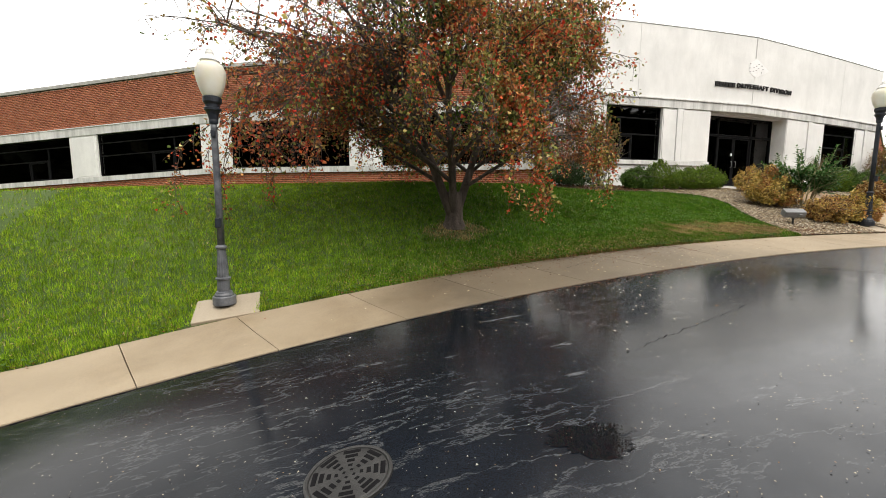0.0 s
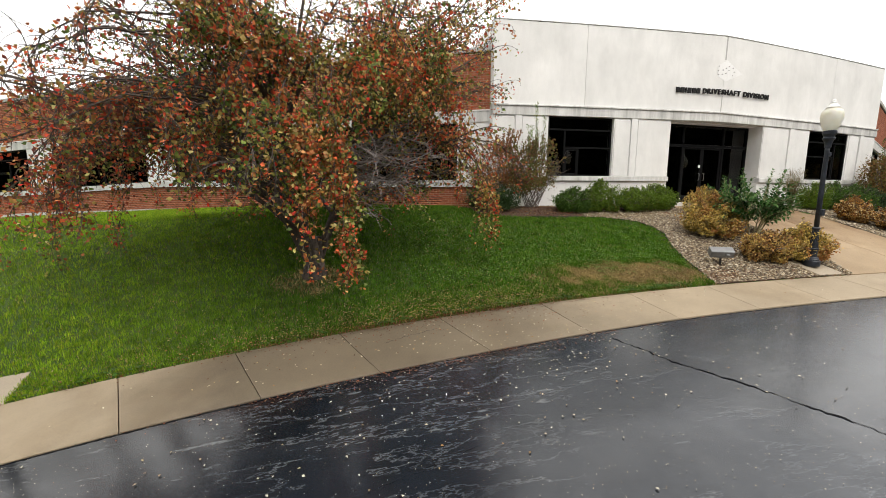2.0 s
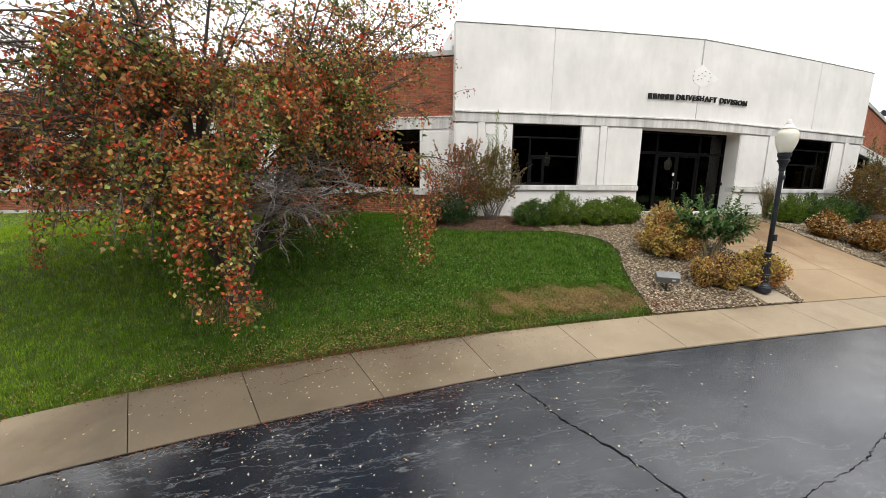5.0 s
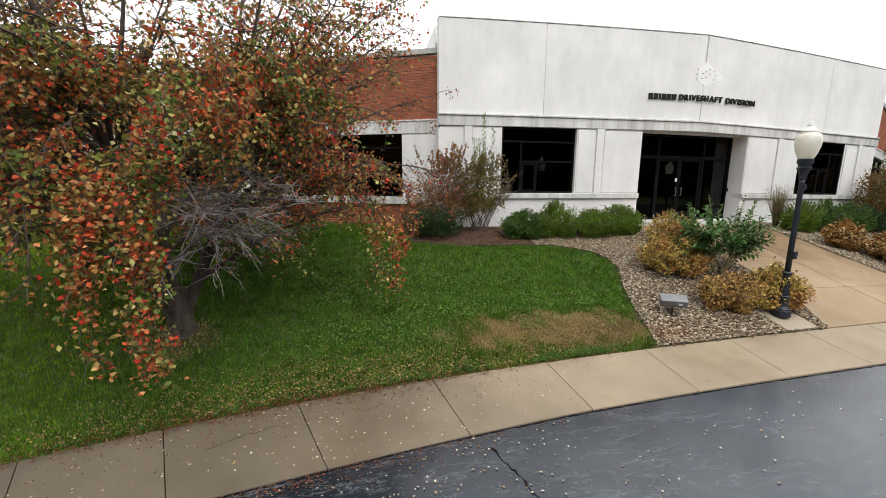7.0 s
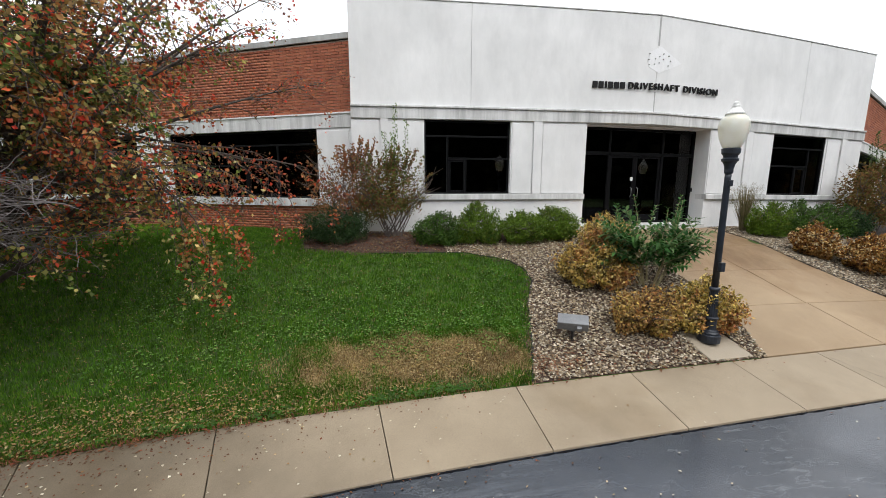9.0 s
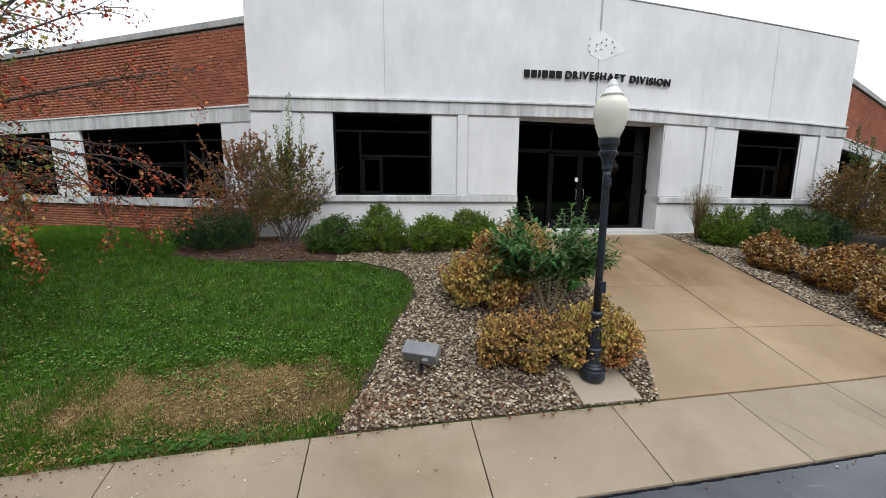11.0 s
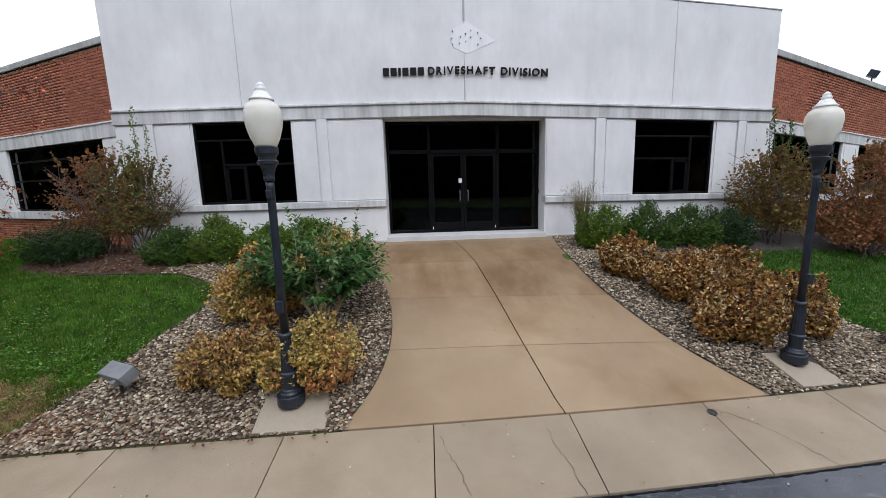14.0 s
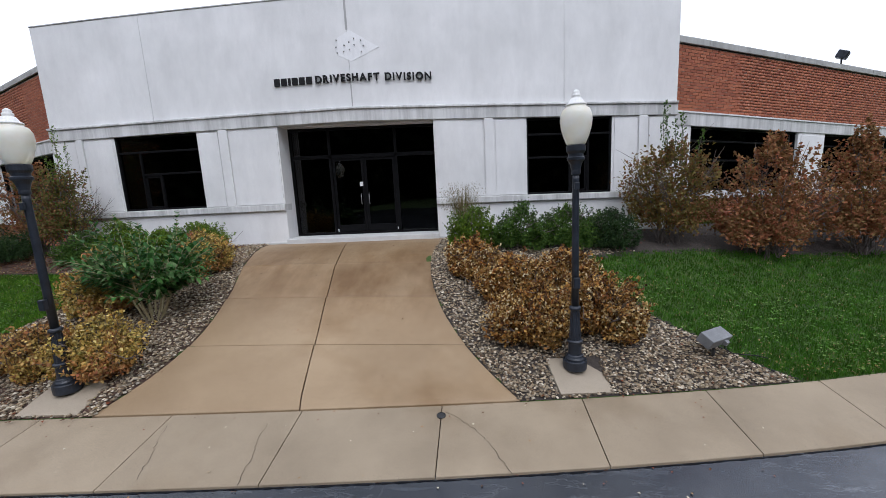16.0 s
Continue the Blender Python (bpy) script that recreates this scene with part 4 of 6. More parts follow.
# ---- street lamps ----
def street_lamp(x, y, size, metal, label):
    lamp = empty("street_lamp", pose(x, y, ground_z(x, y) + 0.035) @ Matrix.Scale(size, 4), label, "street lamp", "lamps along the pavement")
    part("base", lathe([(0.15, 0), (0.154, 0.012), (0.154, 0.115), (0.148, 0.125), (0.128, 0.128), (0.126, 0.15), (0.112, 0.17), (0.104, 0.19), (0.092, 0.2)], 28), metal, lamp)
    part("pedestal", lathe([(0.088, 0.2), (0.085, 0.215), (0.083, 0.36), (0.1, 0.368), (0.103, 0.392), (0.086, 0.405)], 22), metal, lamp)
    part("fluted_column", lathe([(0.078, 0.405), (0.074, 0.5), (0.066, 0.66), (0.058, 0.8), (0.058, 0.81)], 28, flute=0.09), metal, lamp)
    part("collar", lathe([(0.058, 0.81), (0.072, 0.814), (0.077, 0.835), (0.071, 0.855), (0.05, 0.868)], 20), metal, lamp, smooth=True)
    part("shaft", lathe([(0.048, 0.868), (0.045, 1.6), (0.042, 2.5), (0.042, 2.56)], 18), metal, lamp, smooth=True)
    part("capital", lathe([(0.042, 2.56), (0.055, 2.565), (0.058, 2.59), (0.056, 2.62), (0.07, 2.69), (0.09, 2.73), (0.106, 2.74), (0.108, 2.77), (0.088, 2.785), (0.09, 2.815), (0.116, 2.85), (0.118, 2.91), (0.108, 2.92)], 26), POST, lamp)
    globe = lathe([(0.102, 2.92), (0.114, 2.935), (0.15, 3.02), (0.178, 3.12), (0.19, 3.21), (0.183, 3.285), (0.157, 3.342), (0.117, 3.37), (0.117, 3.385)], 32)
    part("globe", globe, GLOBE, lamp, "cream acorn-shaped globe", smooth=True)
    part("lid", lathe([(0.122, 3.385), (0.124, 3.4), (0.094, 3.42), (0.08, 3.445), (0.064, 3.47), (0.048, 3.474), (0.056, 3.492), (0.054, 3.51), (0.038, 3.52), (0.044, 3.535), (0.03, 3.555), (0.01, 3.57)], 22), LID, lamp, "white domed lid", smooth=True)
    part("outlet_box", boxed(-0.04, 0.04, -0.105, -0.045, 1.12, 1.26, 0.012), POST, lamp, "small black outlet box")
    part("clip", boxed(-0.03, 0.03, -0.075, -0.042, 2.38, 2.47, 0.01), POST, lamp)
    return lamp


def lamp_pad(x, y, w, d, turn, lift):
    bm = bmesh.new()
    box(bm, -w / 2, w / 2, -d / 2, d / 2, -0.12, 0.012, 0.01)
    ob = thing("lamp_pad", bm, PAD, "square pale concrete pad under a lamp post", "pad", "lamp pads")
    ob.matrix_world = pose(x, y, ground_z(x, y) + lift, 0, 0, turn) @ Matrix.Rotation(math.atan2(ground_z(x, y + d / 2) - ground_z(x, y - d / 2), d) * 0.9, 4, "X") @ Matrix.Rotation(-math.atan2(ground_z(x + w / 2, y) - ground_z(x - w / 2, y), w), 4, "Y")


LAMPS = ((-17.25, -6.45, 0.93, POST_WORN, "tall lamp post with worn silvery grey shaft and cream globe"),
         (-2.64, -5.3, 1.0, POST, "tall dark blue-grey lamp post with cream acorn globe"),
         (4.06, -4.66, 1.0, POST, "tall dark blue-grey lamp post with cream acorn globe"))
for lamp_row in LAMPS:
    street_lamp(*lamp_row)
PADS = ((-17.2, -6.5, 0.8, 0.6, 8.5, 0.01), (-2.58, -5.35, 0.78, 0.68, 3.3, 0.012), (4.08, -4.77, 0.7, 0.64, 7.3, 0.016))
for pad in PADS:
    lamp_pad(*pad)


# ---- ground floodlights and a roof floodlight ----
def ground_spot(x, y, turn, up):
    z = ground_z(x, y)
    spot = empty("ground_floodlight", pose(x, y, z, 0, 0, turn), "small grey box floodlight on a short stake in the gravel", "floodlight", "ground floodlights")
    part("stake", lathe([(0.022, -0.02), (0.022, 0.16), (0.03, 0.165), (0.03, 0.19)], 10), IRON, spot)
    part("knuckle", boxed(-0.045, 0.045, -0.035, 0.035, 0.165, 0.25, 0.01), FLOOD, spot)
    head = part("housing", boxed(-0.225, 0.225, -0.1, 0.1, -0.075, 0.075, 0.012), FLOOD, spot)
    head.matrix_basis = pose(0, 0.0, 0.3, up, 0, 0)
    glass = part("lens_plate", boxed(-0.2, 0.2, 0.098, 0.11, -0.06, 0.06, 0.004), DARK, head)
    part("junction_box", boxed(0.06, 0.13, -0.15, -0.098, -0.04, 0.03, 0.008), FLOOD, head)
    return spot


ground_spot(-4.78, -5.02, -26, 28)
right_spot = ground_spot(6.07, -4.27, 30, 28)
cable = bmesh.new()
tube(cable, [Vector(p) for p in ((0.1, -0.08, 0.26), (0.16, -0.06, 0.12), (0.28, -0.1, 0.035), (0.42, -0.2, 0.02), (0.55, -0.26, 0.0), (0.66, -0.36, -0.03))], [0.009] * 6, 6)
part("cable", cable, DARK, right_spot, "black supply cable trailing over the gravel", smooth=True)
roof_spot = empty("roof_floodlight", wing_right_m @ pose(7.4, 0.15, 5.85 + lean_right(7.4), 0, 0, 20), "dark box floodlight on the brick wing's roof edge", "floodlight")
part("bracket", boxed(-0.02, 0.02, -0.02, 0.02, 0, 0.22, 0.004), DARK, roof_spot)
part("yoke", boxed(-0.15, 0.15, -0.015, 0.015, 0.2, 0.23, 0.004), DARK, roof_spot)
rh = part("housing", boxed(-0.15, 0.15, -0.14, 0.12, -0.1, 0.12, 0.02), POST, roof_spot)
rh.matrix_basis = pose(0, 0, 0.35, 25, 0, 0)
part("lens_plate", boxed(-0.13, 0.13, -0.15, -0.138, -0.08, 0.1), DARK, rh)


# ---- things in the road ----
def manhole(x, y):
    cover = empty("manhole_cover", pose(x, y, road_z(x, y) + 0.006, 0, 0, 0) @ Matrix.Rotation(-math.atan((road_z(x + 0.3, y) - road_z(x - 0.3, y)) / 0.6), 4, "Y") @ Matrix.Rotation(0.26, 4, "Z") @ Matrix.Scale(1.0, 4), "round cast iron storm drain grate in wet asphalt", "manhole cover")
    part("rim", lathe([(0.235, -0.02), (0.235, 0.012), (0.225, 0.016), (0.215, 0.012), (0.212, 0.0)], 40), IRON, cover)
    part("plate", lathe([(0.21, -0.01), (0.21, 0.008), (0.2, 0.012), (0.0005, 0.012)], 40), IRON, cover)
    for r, n, l, w in ((0.182, 8, 0.05, 0.013), (0.145, 8, 0.036, 0.012), (0.106, 8, 0.022, 0.011), (0.067, 8, 0.013, 0.009), (0.03, 4, 0.009, 0.007)):
        for i in range(n):
            a = 2 * math.pi * (i + 0.5) / n
            bm = boxed(-l, l, -w * 1.1, w * 1.1, 0.008, 0.0135, 0.003)
            slot = part("slot", bm, CRACK, cover)
            slot.matrix_basis = pose(r * math.cos(a), r * math.sin(a), 0, 0, 0, math.degrees(a) + 90)
    return cover


manhole(-15.7, -10.26)
clean = thing("cleanout_cover", lathe([(0.10, -0.02), (0.10, 0.012), (0.085, 0.014), (0.08, 0.004), (0.0005, 0.004)], 20), IRON, "small round metal cleanout cover set in the pavement", "cover")
clean.matrix_world = pose(2.3, -5.5, ground_z(2.3, -5.5) + 0.002, 7) @ Matrix.Scale(0.55, 4)


def crack_line(points, width, z_of, lift, parent=None, name="crack", material=None, wander=0.02):
    """A wandering thin line on the ground."""
    rng = random.Random(7)
    bm = bmesh.new()
    path = []
    for (x0, y0), (x1, y1) in zip(points, points[1:]):
        n = max(2, int(math.hypot(x1 - x0, y1 - y0) / 0.05))
        for i in range(n):
            f = i / n
            path.append((x0 + (x1 - x0) * f + rng.uniform(-wander, wander), y0 + (y1 - y0) * f + rng.uniform(-wander, wander)))
    path.append(points[-1])
    left, right = [], []
    for i, (x, y) in enumerate(path):
        a, b = path[max(0, i - 1)], path[min(len(path) - 1, i + 1)]
        d = Vector((b[0] - a[0], b[1] - a[1])).normalized()
        w = width * rng.uniform(0.15, 1.1)
        z = z_of(x, y) + lift
        left.append(bm.verts.new((x - d.y * w, y + d.x * w, z)))
        right.append(bm.verts.new((x + d.y * w, y - d.x * w, z)))
    for i in range(len(path) - 1):
        bm.faces.new((left[i], right[i], right[i + 1], left[i + 1]))
    return part(name, bm, material or CRACK, parent)


slab_top = lambda x, y: ground_z(x, y)
crack_line([(-9.05, -7.4), (-8.97, -7.66), (-8.8, -8.31), (-8.56, -8.81), (-8.35, -9.35), (-8.14, -9.99), (-7.9, -10.9)], 0.015, road_z, 0.004, road)
crack_line([(-8.1, -9.95), (-7.82, -9.86), (-7.09, -9.68), (-6.28, -9.51), (-5.5, -9.2)], 0.007, road_z, 0.004, road)
crack_line([(-13.3, -9.6), (-12.5, -9.4), (-11.9, -9.25), (-11.2, -9.05)], 0.003, road_z, 0.004, road)
crack_line([(-0.91, -5.76), (-0.83, -6.0), (-0.72, -6.3), (-0.65, -6.51)], 0.0032, slab_top, 0.003, pavement)
crack_line([(0.28, -5.69), (0.3, -5.9), (0.36, -6.25), (0.4, -6.54)], 0.0032, slab_top, 0.003, pavement)
crack_line([(2.35, -5.42), (2.55, -5.55), (2.85, -5.9), (3.05, -6.29)], 0.0032, slab_top, 0.003, pavement)
crack_line([(-12.2, -6.75), (-11.7, -6.6), (-11.45, -6.55)], 0.006, slab_top, 0.003, pavement)
# narrow dark seam where the asphalt meets the pavement
crack_line([(kerb_point(x)[0], kerb_point(x)[1] - 0.012) for x in np.arange(-24, 12, 0.8)], 0.012, road_z, 0.004, road, "seam", None, 0.005)


def puddle(cx, cy, rx, ry, turn, seed):
    """A thin sheet of standing water with a ragged rim."""
    rng = random.Random(seed)
    waves = [(k, rng.uniform(0, 6.28), 0.5 / k ** 0.7) for k in (2, 3, 5, 9, 14, 23, 31)]
    bm = bmesh.new()
    rim = []
    for i in range(240):
        a = 2 * math.pi * i / 240
        r = 1 + sum(w * math.sin(k * a + p) for k, p, w in waves) * 0.55
        x, y = rx * r * math.cos(a), ry * r * math.sin(a)
        c, sn = math.cos(turn), math.sin(turn)
        px, py = cx + x * c - y * sn, cy + x * sn + y * c
        rim.append(bm.verts.new((px, py, road_z(px, py) + 0.004)))
    mid = bm.verts.new((cx, cy, road_z(cx, cy) + 0.0045))
    for a, b in zip(rim, rim[1:] + rim[:1]):
        bm.faces.new((mid, a, b))
    return thing("puddle", bm, PUDDLE, "shallow puddle of rain water on the asphalt", "puddle")


puddle(-14.38, -10.5, 0.26, 0.13, -0.4, 6)

# ---- planting beds ----
LEFT_RIM = [(-5.8, -5.95), (-5.65, -5.63), (-5.36, -4.84), (-5.07, -3.93), (-4.75, -3.3), (-4.75, -2.85), (-4.95, -2.49), (-5.79, -2.0), (-6.82, -1.95), (-8.04, -1.93)]
RIGHT_RIM = [(7.1, -4.75), (6.6, -4.4), (6.08, -3.84), (5.53, -3.41), (5.1, -2.6), (5.05, -1.73)]
BED_LEFT = LEFT_RIM + [(-9.3, -1.6), (-9.6, 0.9), (-8.0, 0.5), (-2.5, 0.05)] + [(float(np.polyval(LEFT_FIT, y)), y) for y in (-0.6, -1.2, -1.9, -2.6, -3.2, -3.8, -4.4, -5.0)] + [(-2.0, -5.75)]
BED_RIGHT = [(3.3, -5.5)] + [(float(np.polyval(RIGHT_FIT, y)), y) for y in (-5.2, -4.7, -4.2, -3.6, -3.0, -2.4, -1.8, -1.2, -0.6)] + [(2.1, -0.02), (8.2, 0.5), (12.0, 1.6), (12.0, -0.8), (9.5, -1.1), (7.6, -1.0), (6.2, -1.3)] + RIGHT_RIM[::-1]


def along_pavement(x0, x1):
    return [(float(x), y_back(x) - 0.1) for x in np.linspace(x0, x1, 9)]


BED_LEFT = BED_LEFT[1:-1] + along_pavement(-2.0, -5.75)
BED_RIGHT = BED_RIGHT[1:-1] + along_pavement(7.0, 3.3)


def bed_sheet(name, poly, material, label):
    px, py = np.array([p[0] for p in poly]), np.array([p[1] for p in poly])
    step = 0.12
    xs, ys = np.arange(px.min() - step, px.max() + step, step), np.arange(py.min() - step, py.max() + step, step)
    X, Y = np.meshgrid(xs, ys)
    keep = inside(X.ravel(), Y.ravel(), poly).reshape(X.shape)
    index = -np.ones(X.shape, int)
    Z = ground_many(X, Y) + np.where((X > np.polyval(LEFT_FIT, Y) + 0.02) & (X < np.polyval(RIGHT_FIT, Y) - 0.02), -0.03, 0.012)
    cell = keep[:-1, :-1] | keep[1:, :-1] | keep[:-1, 1:] | keep[1:, 1:]
    used = np.zeros(X.shape, bool)
    used[:-1, :-1] |= cell
    used[1:, :-1] |= cell
    used[:-1, 1:] |= cell
    used[1:, 1:] |= cell
    used &= (Y > y_many(X) - 0.13)
    Y = np.maximum(Y, y_many(X) + 0.002)
    Z = np.where(Y <= y_many(X) + 0.01, ground_many(X, Y) + 0.004, Z)
    index[used] = np.arange(used.sum())
    quads = np.stack([index[:-1, :-1], index[:-1, 1:], index[1:, 1:], index[1:, :-1]], -1)[cell]
    quads = quads[(quads >= 0).all(1)]
    me = mesh_np(name, np.stack([X[used], Y[used], Z[used]], 1), quads)
    me.materials.append(material)
    return tagged(new(name, me), label, "planting bed", kind="structure")


bed_sheet("planting_bed", BED_LEFT, MULCH, "planting bed of river gravel and brown mulch edged against the lawn")
bed_sheet("planting_bed", BED_RIGHT, SOIL, "planting bed of river gravel beside the walkway")


def scatter(rng, poly, n):
    x0, x1 = min(p[0] for p in poly), max(p[0] for p in poly)
    y0, y1 = min(p[1] for p in poly), max(p[1] for p in poly)
    px, py = rng.uniform(x0, x1, n), rng.uniform(y0, y1, n)
    k = inside(px, py, poly)
    return px[k], py[k]


PEBBLE = np.array([(1, 0, 0), (-1, 0, 0), (0, 1, 0), (0, -1, 0), (0, 0, 0.7), (0.6, 0.6, 0.35), (-0.6, 0.6, 0.35), (-0.6, -0.6, 0.35), (0.6, -0.6, 0.35)])
PEBBLE_F = np.array([(4, 5, 6), (4, 6, 7), (4, 7, 8), (4, 8, 5), (5, 0, 2), (5, 2, 6), (6, 2, 1), (6, 1, 7), (7, 1, 3), (7, 3, 8), (8, 3, 0), (8, 0, 5)])


def gravel(poly, per_m2, seed, label):
    rng = np.random.default_rng(seed)
    x0, x1 = min(p[0] for p in poly), max(p[0] for p in poly)
    y0, y1 = min(p[1] for p in poly), max(p[1] for p in poly)
    px, py = scatter(rng, poly, int((x1 - x0) * (y1 - y0) * per_m2))
    by_walk = ((px > 1.7) & (px < 3.0)) | ((px > -3.0) & (px < -1.8))
    near = (py > y_many(px) - 0.004) & ((py < -1.75 + 0.5 * rng.uniform(size=len(py))) | (by_walk & (py < -0.1)))
    keep = near & ((px > -6.2) & (px < 7.2))
    for cx, cy, w, d, turn, lift in PADS:
        keep &= (abs(px - cx) > w / 2 - 0.01) | (abs(py - cy - (px - cx) * math.tan(radians(turn))) > d / 2 - 0.01)
    px, py = px[keep], py[keep]
    n = len(px)
    size = rng.uniform(0.011, 0.027, n)
    ang = rng.uniform(0, 2 * np.pi, n)
    s = np.stack([size * rng.uniform(0.9, 1.5, n), size * rng.uniform(0.7, 1.0, n), size * rng.uniform(0.85, 1.35, n)], 1)
    v = PEBBLE[None] * s[:, None]
    c, sn = np.cos(ang)[:, None], np.sin(ang)[:, None]
    v = np.stack([v[..., 0] * c - v[..., 1] * sn, v[..., 0] * sn + v[..., 1] * c, v[..., 2]], -1)
    z = ground_many(px, py) + 0.016 + rng.uniform(0, 0.02, n)
    v += np.stack([px, py, z], 1)[:, None]
    f = PEBBLE_F[None] + 9 * np.arange(n)[:, None, None]
    me = mesh_np("river_gravel", v.reshape(-1, 3), f.reshape(-1, 3))
    me.materials.append(STONES)
    me.polygons.foreach_set("use_smooth", [True] * len(me.polygons))
    return tagged(new("river_gravel", me), label, "gravel", kind="stuff")


gravel(BED_LEFT, 1450, 3, "grey and tan river gravel around shrubs")
gravel(BED_RIGHT, 1450, 4, "grey and tan river gravel around shrubs")


def bed_edging(rim):
    """A dark strip sunk between lawn and gravel."""
    bm, pts = bmesh.new(), []
    for (x0, y0), (x1, y1) in zip(rim, rim[1:]):
        for k in range(6):
            x, y = x0 + (x1 - x0) * k / 6, y0 + (y1 - y0) * k / 6
            if y > y_back(x):
                pts.append(Vector((x, y, ground_z(x, y) + 0.02)))
    tube(bm, pts, [0.014] * len(pts), 6)
    return thing("bed_edging", bm, DARK, "black plastic edging strip between lawn and gravel", "edging", kind="structure", smooth=True)


bed_edging(LEFT_RIM)
bed_edging(RIGHT_RIM)


# ---- leaves and blades in bulk ----
def leaf_quads(centres, length, width, rng, droop=0.0, spread=1.0, flat=False):
    """Folded diamond leaves at the centres, turned at random."""
    n = len(centres)
    d = rng.normal(size=(n, 3)) * (1, 1, spread)
    d[:, 2] -= droop
    d /= np.linalg.norm(d, axis=1, keepdims=True) + 1e-9
    r = rng.normal(size=(n, 3))
    if flat:
        r = r * 0.18 + (0, 0, 1)
    s = np.cross(d, r)
    s /= np.linalg.norm(s, axis=1, keepdims=True) + 1e-9
    up = np.cross(s, d)
    L = (length * rng.uniform(0.6, 1.25, n))[:, None]
    W = (width * rng.uniform(0.6, 1.25, n))[:, None]
    fold = up * W * 0.25
    v = np.stack([centres - d * L / 2, centres + s * W / 2 + fold, centres + d * L / 2, centres - s * W / 2 + fold], 1)
    f = np.array([[0, 1, 2], [0, 2, 3]])[None] + 4 * np.arange(n)[:, None, None]
    return v.reshape(-1, 3), f.reshape(-1, 3)


def leaves(name, centres, length, width, material, seed, parent=None, droop=0.0, spread=1.0, label="", kind=""):
    rng = np.random.default_rng(seed)
    v, f = leaf_quads(np.asarray(centres), length, width, rng, droop, spread)
    me = mesh_np(name, v, f)
    me.materials.append(material)
    ob = new(name, me)
    ob.parent = parent
    return tagged(ob, label, kind=kind)


# ---- the crab apple tree ----
def build_tree():
    rng = random.Random(11)
    nr = np.random.default_rng(12)
    bx, by = -13.38, -4.35
    bz = ground_z(bx, by)
    tree = empty("crab_apple_tree", pose(bx, by, bz), "spreading crab apple with drooping branches, dull green leaves turning orange red", "tree")
    trunk, twigs, dead = bmesh.new(), bmesh.new(), bmesh.new()
    clusters, tips = [], []

    def limb(bm, start, way, length, r0, r1, bend, sag, steps, sides):
        pts, rad = [start.copy()], [r0]
        d = way.normalized()
        for i in range(steps):
            f = (i + 1) / steps
            d = (d + Vector((rng.uniform(-1, 1), rng.uniform(-1, 1), rng.uniform(-0.6, 0.6))) * bend + Vector((0, 0, -sag * f * f))).normalized()
            pts.append(pts[-1] + d * (length / steps))
            rad.append(r0 + (r1 - r0) * f)
        tube(bm, pts, rad, sides)
        return pts

    # short flared trunk that forks low into stems
    flare = [Vector((0, 0, -0.08)), Vector((0.0, 0, 0.1)), Vector((0.01, 0, 0.35)), Vector((0.0, 0.0, 0.7))]
    tube(trunk, flare, [0.28, 0.2, 0.165, 0.15], 14)
    stems = []
    for ang, tilt, r in ((200, 24, 0.1), (250, 16, 0.085), (20, 20, 0.1), (120, 24, 0.085)):
        a, t = radians(ang), radians(tilt)
        way = Vector((math.cos(a) * math.sin(t), math.sin(a) * math.sin(t), math.cos(t)))
        base = Vector((math.cos(a) * 0.07, math.sin(a) * 0.07, 0.2))
        stems.append(limb(trunk, base, way, rng.uniform(2.6, 3.3), r, 0.055, 0.05, -0.02, 8, 9))
    def crown_reach(a):
        """How far the crown spreads that way."""
        return float(np.interp(math.degrees(a) % 360, [0, 22, 45, 70, 120, 180, 215, 250, 285, 320, 360], [3.7, 5.5, 5.7, 4.3, 3.7, 4.9, 4.2, 2.9, 2.7, 2.9, 3.7]))

    main = []
    for si, stem in enumerate(stems):
        a0 = (200, 250, 20, 120)[si]
        for k in range(10):
            f = 0.26 + 0.74 * k / 9
            p = stem[min(len(stem) - 1, max(1, int(round(f * (len(stem) - 1)))))]
            a = radians(a0 + rng.uniform(-75, 75) + (k % 3 - 1) * 40)
            lift = radians(rng.uniform(8, 30) + 46 * f * rng.uniform(0.5, 1.3))
            way = Vector((math.cos(a) * math.cos(lift), math.sin(a) * math.cos(lift), math.sin(lift)))
            reach = (crown_reach(a) - math.hypot(p.x, p.y) * 0.6) * rng.uniform(0.7, 0.98)
            main.append(limb(trunk, p, way, reach, 0.045, 0.012, 0.12, 0.14, 9, 6))
    for bi, pts in enumerate(main):
        for k in range(2, len(pts)):
            for _ in range(3 if k > 3 else 2):
                a = rng.uniform(0, 2 * math.pi)
                way = (pts[k] - pts[k - 1]).normalized() * 0.7 + Vector((math.cos(a), math.sin(a), rng.uniform(-0.35, 0.6)))
                sub = limb(twigs, pts[k], way, rng.uniform(0.5, 1.1), 0.012, 0.004, 0.22, 0.3, 6, 4)
                for j in range(1, len(sub)):
                    b = rng.uniform(0, 2 * math.pi)
                    way2 = (sub[j] - sub[j - 1]).normalized() * 0.5 + Vector((math.cos(b), math.sin(b), rng.uniform(-0.9, 0.3)))
                    spur = limb(twigs, sub[j], way2, rng.uniform(0.2, 0.5), 0.005, 0.0025, 0.25, 0.5, 4, 3)
                    tips.append((spur, rng.random()))

